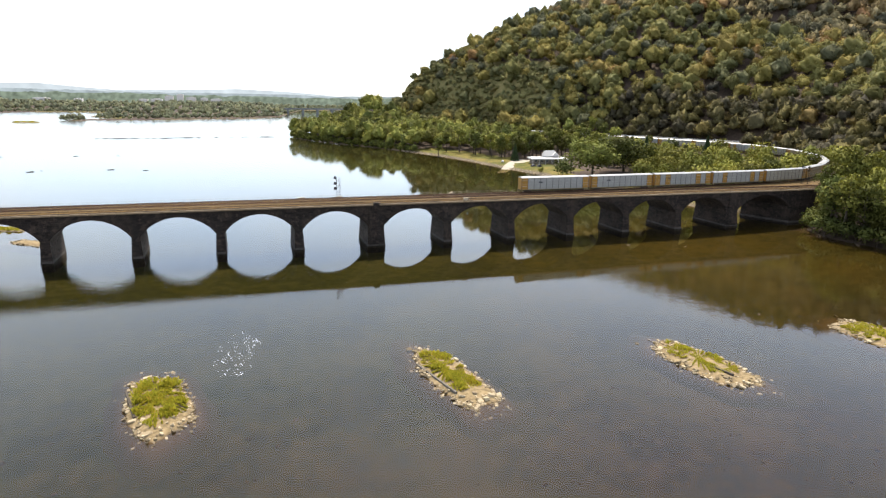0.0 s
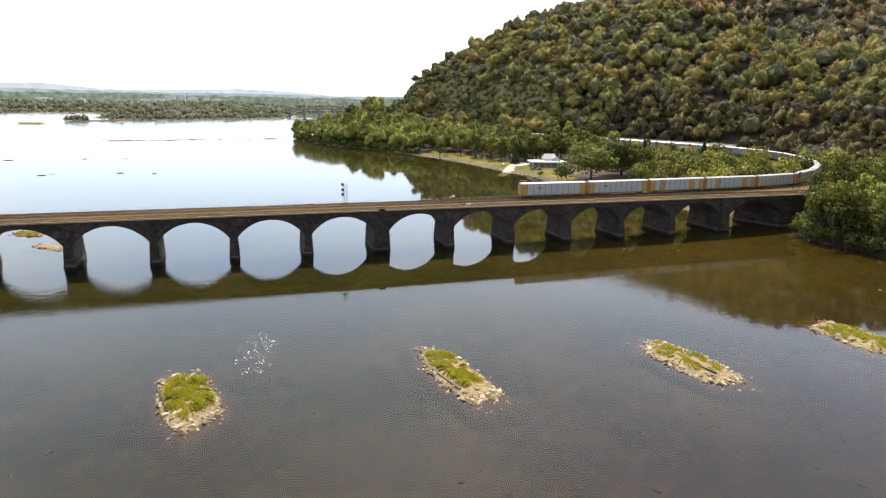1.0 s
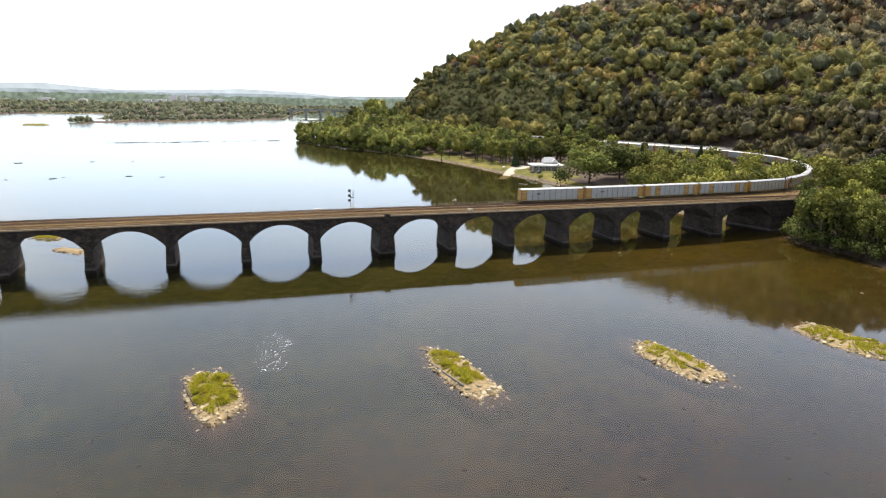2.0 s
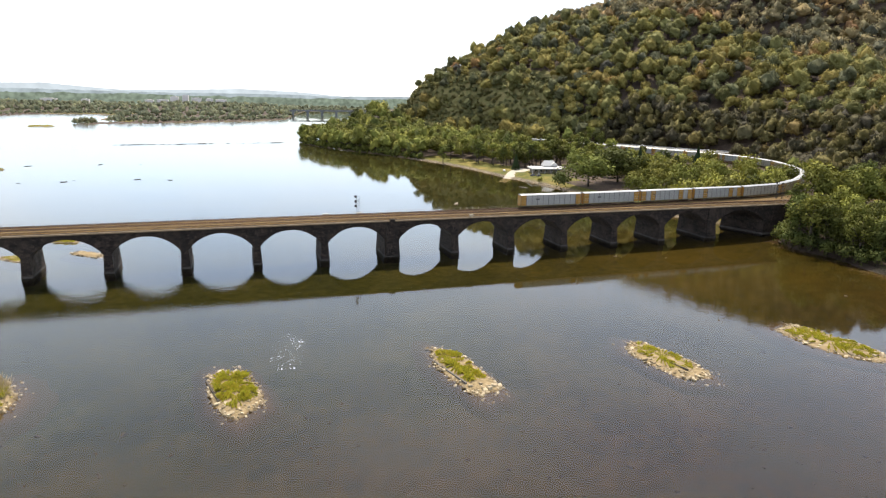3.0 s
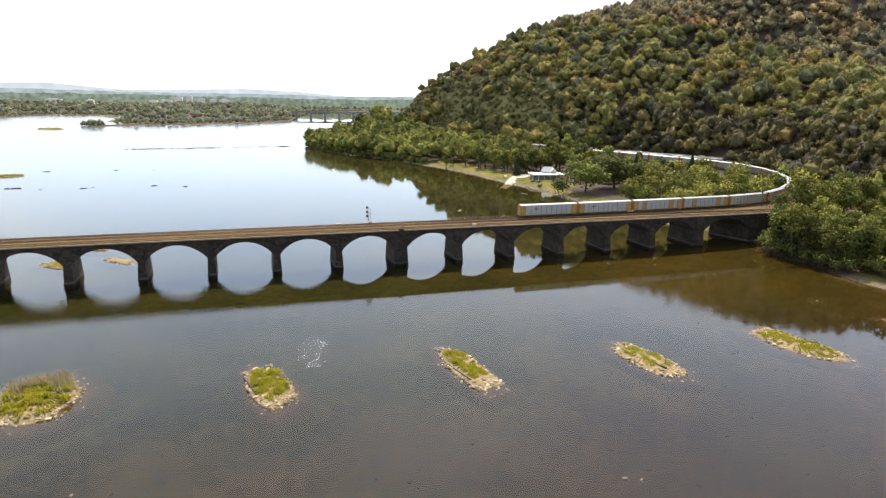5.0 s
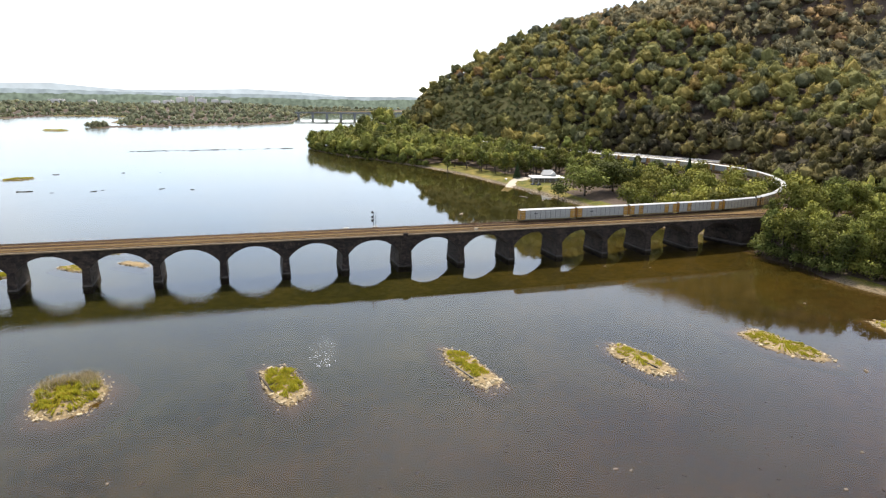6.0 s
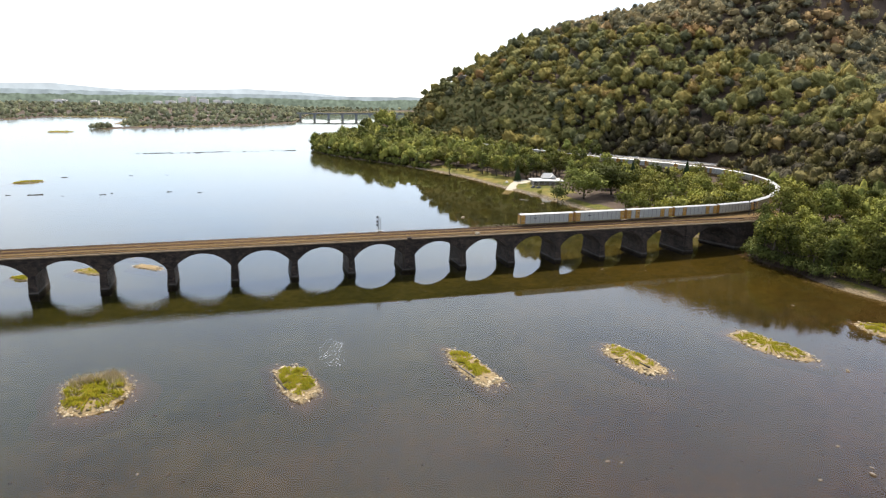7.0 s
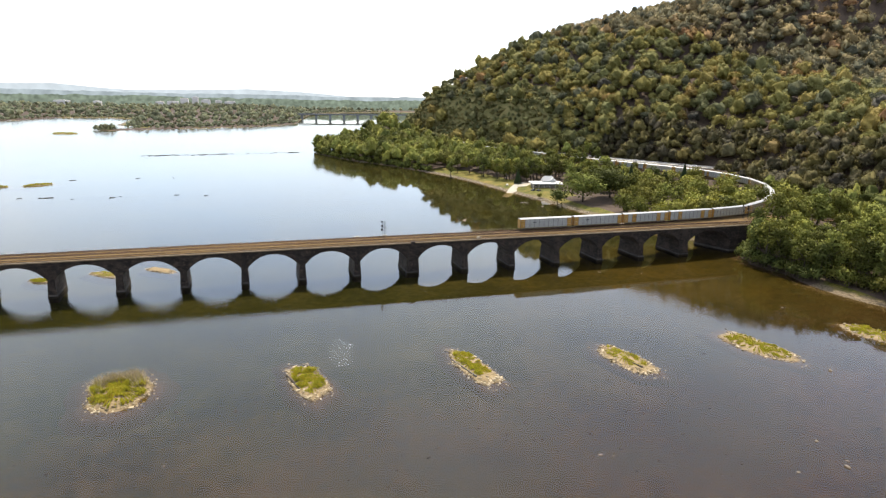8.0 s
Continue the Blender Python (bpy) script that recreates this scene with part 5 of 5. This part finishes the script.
# loose boulders in the river
for i, (x, y, s) in enumerate(((137, -175, 0.8), (190.9, -135.2, 1.5), (149.4, -176.4, 1.3), (151.5, -174.5, 0.7), (98.9, -157, 0.9), (101.5, -158.2, 0.6), (160.9, 111.8, 3.2), (236, 151, 1.8), (129, -100, 0.7), (152, -166, 0.8), (110, -83, 0.5),
                               (5.5, -135, 0.6), (20, 20, 0.6), (181, -20, 1.0), (199, -27, 0.7), (176, -171, 0.9), (168, -92, 0.5), (224, -84, 0.8))):
    b = thing("boulder", "pale wet boulder just above the water", "boulder", "river boulders", at=pose(x, y, 0.05, 0, 0, 40 * i))
    o = part("rock", RIVER_STONES[i % 7], None, b)
    o.scale = (s * 1.1, s * 0.6, s * 0.5)
    o.rotation_euler = (0.25, 0.15, 0.0)
# pale stones along the lawn's edge and round the point
rs = np.random.default_rng(23)
sg = Geo()
for i in range(430):
    y = rs.uniform(120, 390)
    x = float(interp(y, SHORE)) + rs.normal(0.8, 1.3)
    l = rs.uniform(0.2, 0.75) * (1.6 if rs.random() < 0.08 else 1.0)
    z = float(land(np.array([x]), np.array([y]))[0])
    sg.box(-l, l, -l * 0.6, l * 0.6, -0.3, l * 0.5, l * 0.18, pose(x, y, max(z, -0.15), rs.normal(0, 12), rs.normal(0, 12), rs.uniform(0, 180)))
tagged(new("shore_stones", sg.mesh("shore_stones", plain("pale_shore_stone", (0.28, 0.225, 0.15), 0.9, vary=0.5))), "pale stones strewn along the grassy shore", "stones", kind="stuff")
# stones lying on the shallow bed
bs = Mat("bed_stone", 0.9, 0.0, 0.1)
bs.colour(bs.ramp(bs.island(), [(0.0, (0.036, 0.024, 0.011)), (0.5, (0.050, 0.034, 0.017)), (1.0, (0.085, 0.060, 0.033))]))
bg_ = Geo()
for i in range(900):
    x, y = rs.uniform(-70, 240), -196 + 90 * rs.random() ** 1.4
    l = rs.uniform(0.15, 0.42) * (1.7 if rs.random() < 0.08 else 1.0)
    z = float(land(np.array([x]), np.array([y]))[0])
    bg_.box(-l, l, -l * 0.6, l * 0.6, -0.2, l * 0.5, l * 0.2, pose(x, y, z, rs.normal(0, 12), rs.normal(0, 12), rs.uniform(0, 180)))
tagged(new("bed_stones", bg_.mesh("bed_stones", bs.m)), "brown stones lying on the shallow river bed", "stones", kind="stuff")
# the ledge of rocks across the river, and scattered shoals
r_ = np.random.default_rng(17)
for i in range(64):
    u = r_.random()
    x, y = -100 + 215 * u, 592 + 32 * u + r_.normal(0, 2.5)
    if r_.random() < 0.25:
        x, y = r_.choice([-64, 0, -94, -127, -150, -30]) + r_.normal(0, 9), r_.choice([262, 366, 254, 253]) + r_.normal(0, 2)
    b = thing("boulder", "dark low rock in the middle of the river", "boulder", "river ledge rocks", at=pose(x, y, 0.1, 0, 0, r_.uniform(0, 30)))
    o = part("rock", DARK_STONES[i % 7], None, b)
    s = r_.uniform(0.5, 1.4) * (2.0 if r_.random() < 0.12 else 1.0)
    o.scale = (s * 3.4, s * 1.1, s * 0.6)
# sun glints on a riffle over a shallow, painted as loose white flecks
M_GLINT = plain("sun_glint", (0.8, 0.8, 0.78), 0.4, vary=0.1)
q_ = []
for i in range(260):
    a, l = r_.uniform(0, 6.3), r_.random() ** 0.6
    x, y = 51.6 + 4.2 * l * math.cos(a), -83 + 11.5 * l * math.sin(a)
    if noise.noise((x * 0.55, y * 0.3, 2.0)) < -0.12:
        continue
    x += 0.12 * (y + 83)
    a, l = r_.normal(0, 0.5), r_.uniform(0.04, 0.145)
    c, s = math.cos(a) * l, math.sin(a) * l
    q_.append([(x - c, y - s, 0.03), (x + s * 0.7, y - c * 0.7, 0.05), (x + c, y + s, 0.03), (x - s * 0.7, y + c * 0.7, 0.06)])
ob = new("riffle", quads_mesh("riffle", np.array(q_), M_GLINT))
tagged(ob, "white flecks painted as sun glints over a shallow", "riffle", kind="stuff")


# ---- house, drive and vehicles on the far lawn ----
M_WHITE = plain("white_roof", (0.36, 0.35, 0.325), 0.6, vary=0.12)
M_WALL = plain("house_wall", (0.16, 0.135, 0.10), 0.85, vary=0.25)
M_TRIM = plain("trim_paint", (0.5, 0.48, 0.45), 0.6, vary=0.1)
M_GLASS = plain("window_glass", (0.03, 0.035, 0.04), 0.08, vary=0.1, spec=0.5)
M_DRIVE = plain("pale_drive", (0.28, 0.245, 0.19), 0.9, vary=0.2)
HZ = 3.4
house = thing("house", "low house with broad white sheet roof and white hipped top", "house", at=pose(275.5, 228, HZ, 0, 0, -12) @ Matrix.Diagonal((0.88, 0.9, 0.92, 1.0)))
w_ = part("wall", Geo().box(-12, 13, -6, 7, -1.5, 3.9), M_WALL, house)
part("lower_roof", Geo().box(-14, 17.5, -9, 9, 2.9, 3.9).frustum((-14.2, 17.7, -9.2, 9.2, 3.9), (-10, 14, -5, 6, 4.5)), M_WHITE, house, "broad low white sheet roof")
for i in range(6):
    x = -13.2 + i * 5.5
    part("post", Geo().box(x - 0.15, x + 0.15, -8.6, -8.3, -1.5, 2.9), M_TRIM, house)
for i in range(5):
    x = -10 + i * 4.8
    wn_ = part("window", Geo().box(x - 0.9, x + 0.9, -6.06, -5.96, 1.0, 2.9), M_GLASS, house)
    part("frame", Geo().box(x - 1.02, x - 0.9, -6.1, -5.96, 0.9, 3.0).box(x + 0.9, x + 1.02, -6.1, -5.96, 0.9, 3.0).box(x - 0.9, x + 0.9, -6.1, -5.96, 2.9, 3.0).box(x - 0.9, x + 0.9, -6.1, -5.96, 0.9, 1.0), M_TRIM, wn_)
part("upper_wall", Geo().box(-2.0, 10.5, -2.6, 4.6, 4.3, 6.0), M_TRIM, house)
gg = Geo().add([(-2.6, -3.3, 5.7), (11.1, -3.3, 5.7), (11.1, 5.3, 5.7), (-2.6, 5.3, 5.7), (-1.0, 1.0, 9.9), (7.5, 1.0, 9.9)],
               [(0, 1, 5, 4), (1, 2, 5), (2, 3, 4, 5), (3, 0, 4), (3, 2, 1, 0)])
part("gable_roof", gg, M_WHITE, house, "white hipped roof")
dg = Geo().add([(4.4, -3.6, 5.7), (10.4, -3.6, 5.7), (7.4, -3.6, 8.6), (7.4, 0.2, 8.6), (4.4, -1.4, 5.7), (10.4, -1.4, 5.7)], [(0, 1, 2), (0, 2, 3, 4), (1, 5, 3, 2)])
part("dormer", dg, M_TRIM, house)
# drive down to the water
dv = Geo()
line = smooth_path([(229, 205), (240, 219), (252, 235), (264, 249), (272, 256)], 3.0)
dd = np.gradient(line, axis=0)
dd /= np.hypot(dd[:, 0], dd[:, 1])[:, None]
vv, ff = [], []
for (x, y), (a, b) in zip(line, dd):
    for s in (-1, 1):
        half = 2.6 + 0.11 * (x - 228)
        wx_, wy_ = x - b * half * s, y + a * half * s
        z = float(land(np.array([x]), np.array([y]))[0]) + 0.25
        vv += [(wx_, wy_, z), (wx_, wy_, z - 0.6)]
for i in range(len(line) - 1):
    k = 4 * i
    ff += [(k, k + 4, k + 6, k + 2), (k + 1, k, k + 2, k + 3), (k, k + 1, k + 5, k + 4), (k + 2, k + 6, k + 7, k + 3)]
tagged(new("driveway", dv.add(vv, ff).mesh("driveway", M_DRIVE)), "pale concrete drive sloping down to the water", "driveway", kind="structure")


def vehicle(x, y, turn, paint, label):
    z = float(land(np.array([x]), np.array([y]))[0]) + 0.1
    c = thing("car", label, "car", "parked vehicles", at=pose(x, y, z, 0, 0, turn))
    part("body", Geo().box(-2.3, 2.3, -0.9, 0.9, 0.35, 1.0, 0.08), paint, c)
    cab = part("cabin", Geo().frustum((-1.5, 1.3, -0.82, 0.82, 1.0), (-1.0, 0.8, -0.65, 0.65, 1.6)), paint, c)
    part("window", Geo().frustum((-1.4, 1.2, -0.84, 0.84, 1.06), (-1.0, 0.8, -0.69, 0.69, 1.5)), M_GLASS, cab)
    for wx_ in (-1.45, 1.45):
        for wy_ in (-0.85, 0.85):
            part("wheel", Geo().tube((wx_, wy_ - 0.1, 0.34), (wx_, wy_ + 0.1, 0.34), 0.34, 0.34, 12), M_BLACK, c)
    return c


vehicle(258.5, 214, 25, M_PLATE, "dark car parked before the house")
vehicle(262, 211, 25, M_PLATE, "dark car parked before the house")
vehicle(250, 250, 70, M_TRIM, "white car parked on the lawn track")
for x, y, t in ((425, 222, 120), (398, 276, 118), (371, 345, 110), (352, 400, 108), (313, 517, 110)):
    vehicle(x, y, t, M_TRIM if x > 380 else M_PLATE, "car on the road under the hill")
# road under the hill
rg = sweep(ROAD, 0, 9.0, 18.2, 19.15)
M_ROAD = plain("pale_asphalt", (0.26, 0.24, 0.21), 0.9, vary=0.2)
road = tagged(new("road", rg.mesh("road", M_ROAD)), "pale road along the foot of the hill", "road", kind="structure")
gr = thing("guard_rail", "pale guard rail beside the road under the hill", "guard rail")
part("beam", sweep(ROAD, -4.7, 0.1, 19.5, 19.9), M_TRIM, gr)
for i in range(0, len(ROAD), 2):
    x, y = ROAD[i]
    part("post", Geo().box(x - 0.08, x + 0.08, y - 0.08, y + 0.08, 18.6, 19.6), M_TRIM, gr)
# landing stage at the lawn's edge
st = thing("landing_stage", "small grey wooden landing stage at the water", "dock", at=pose(229, 168, 0, 0, 0, -60))
part("deck", Geo().box(-3.5, 3.5, -0.9, 0.9, 0.35, 0.5), M_LEDGE, st)
for x in (-3, 0, 3):
    part("pile", Geo().tube((x, 0.6, -1.2), (x, 0.6, 0.7), 0.1, 0.1, 6), M_BARK, st)

# ---- bridge, town and hills far downstream ----
M_PALE = plain("far_concrete", (0.17, 0.18, 0.185), 0.9, vary=0.15, scale=0.05)
fb = thing("road_bridge", "long road bridge on tall piers far downstream", "bridge")
part("deck", Geo().box(205, 760, 1795, 1810, 14.0, 17.0), M_PALE, fb)
for i in range(10):
    x = 215 + i * 44
    part("pier", Geo().box(x - 3.0, x + 3.0, 1797, 1808, -1.5, 12.5).box(x - 6, x + 6, 1796, 1809, 12.5, 14.0), M_PALE, fb)
part("parapet", Geo().box(205, 760, 1794.6, 1795, 17.0, 18.2), M_PALE, fb)


def distance(name, y, tops, col, jag, label, grain=0.012, depth=0.14):
    """A glowing strip of far country at the edge of sight, haze painted into its colour."""
    m = bpy.data.materials.new(name)
    m.use_nodes = True
    t = m.node_tree
    t.nodes.remove(t.nodes["Principled BSDF"])
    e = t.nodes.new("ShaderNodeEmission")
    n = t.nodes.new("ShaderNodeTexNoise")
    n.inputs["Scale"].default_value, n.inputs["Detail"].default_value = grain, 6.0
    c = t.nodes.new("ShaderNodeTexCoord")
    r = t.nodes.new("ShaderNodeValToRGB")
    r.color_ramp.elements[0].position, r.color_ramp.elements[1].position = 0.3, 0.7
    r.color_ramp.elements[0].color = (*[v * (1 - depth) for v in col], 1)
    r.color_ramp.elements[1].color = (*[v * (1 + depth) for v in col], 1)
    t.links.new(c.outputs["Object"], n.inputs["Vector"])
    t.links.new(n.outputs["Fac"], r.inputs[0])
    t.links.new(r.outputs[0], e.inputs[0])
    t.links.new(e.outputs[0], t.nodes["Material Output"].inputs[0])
    g = Geo()
    xs = np.arange(-4700, 4700, 7.0)
    zs = interp(xs, tops) + np.array([jag * (noise.noise((a * 0.004, y, 0.0)) + 0.6 * noise.noise((a * 0.019, y, 5.0)) + 0.35 * noise.noise((a * 0.083, y, 9.0))) for a in xs])
    k = len(xs)
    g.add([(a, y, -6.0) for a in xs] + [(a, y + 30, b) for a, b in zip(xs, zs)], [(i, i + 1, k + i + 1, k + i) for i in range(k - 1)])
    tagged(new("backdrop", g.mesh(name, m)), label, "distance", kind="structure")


# each strip paler and bluer with distance: the haze is in these colours
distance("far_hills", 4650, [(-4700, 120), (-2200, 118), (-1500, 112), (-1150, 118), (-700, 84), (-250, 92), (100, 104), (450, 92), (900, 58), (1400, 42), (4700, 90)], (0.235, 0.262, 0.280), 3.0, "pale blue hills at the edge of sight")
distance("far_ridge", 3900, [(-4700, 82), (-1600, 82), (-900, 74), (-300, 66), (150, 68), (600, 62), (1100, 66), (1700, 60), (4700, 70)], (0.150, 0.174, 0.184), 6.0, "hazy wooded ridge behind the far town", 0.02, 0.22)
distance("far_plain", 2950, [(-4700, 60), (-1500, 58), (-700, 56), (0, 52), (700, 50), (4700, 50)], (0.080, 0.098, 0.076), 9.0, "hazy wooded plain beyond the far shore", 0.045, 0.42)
M_TOWN = plain("pale_block", (0.52, 0.48, 0.44), 0.8, vary=0.1, scale=0.05)
for i, (x, y, w, h) in enumerate(((-205, 2880, 34, 52), (-160, 2890, 26, 62), (-115, 2885, 40, 46), (-255, 2880, 46, 40), (-60, 2890, 30, 42), (-10, 2895, 46, 38), (-310, 2890, 34, 38), (-700, 2890, 60, 34), (-560, 2880, 30, 33))):
    t = thing("town_building", "pale block of the distant town", "building", "town buildings")
    z0 = float(land(np.array([x]), np.array([y]))[0]) - 2
    part("wall", Geo().box(x - w / 2, x + w / 2, y, y + 30, z0, z0 + h * 0.72 - 4), M_TOWN, t)
    part("roof", Geo().box(x - w / 4, x + w / 4, y + 5, y + 20, z0 + h * 0.72 - 4, z0 + h * 0.72 - 2), M_TOWN, t)
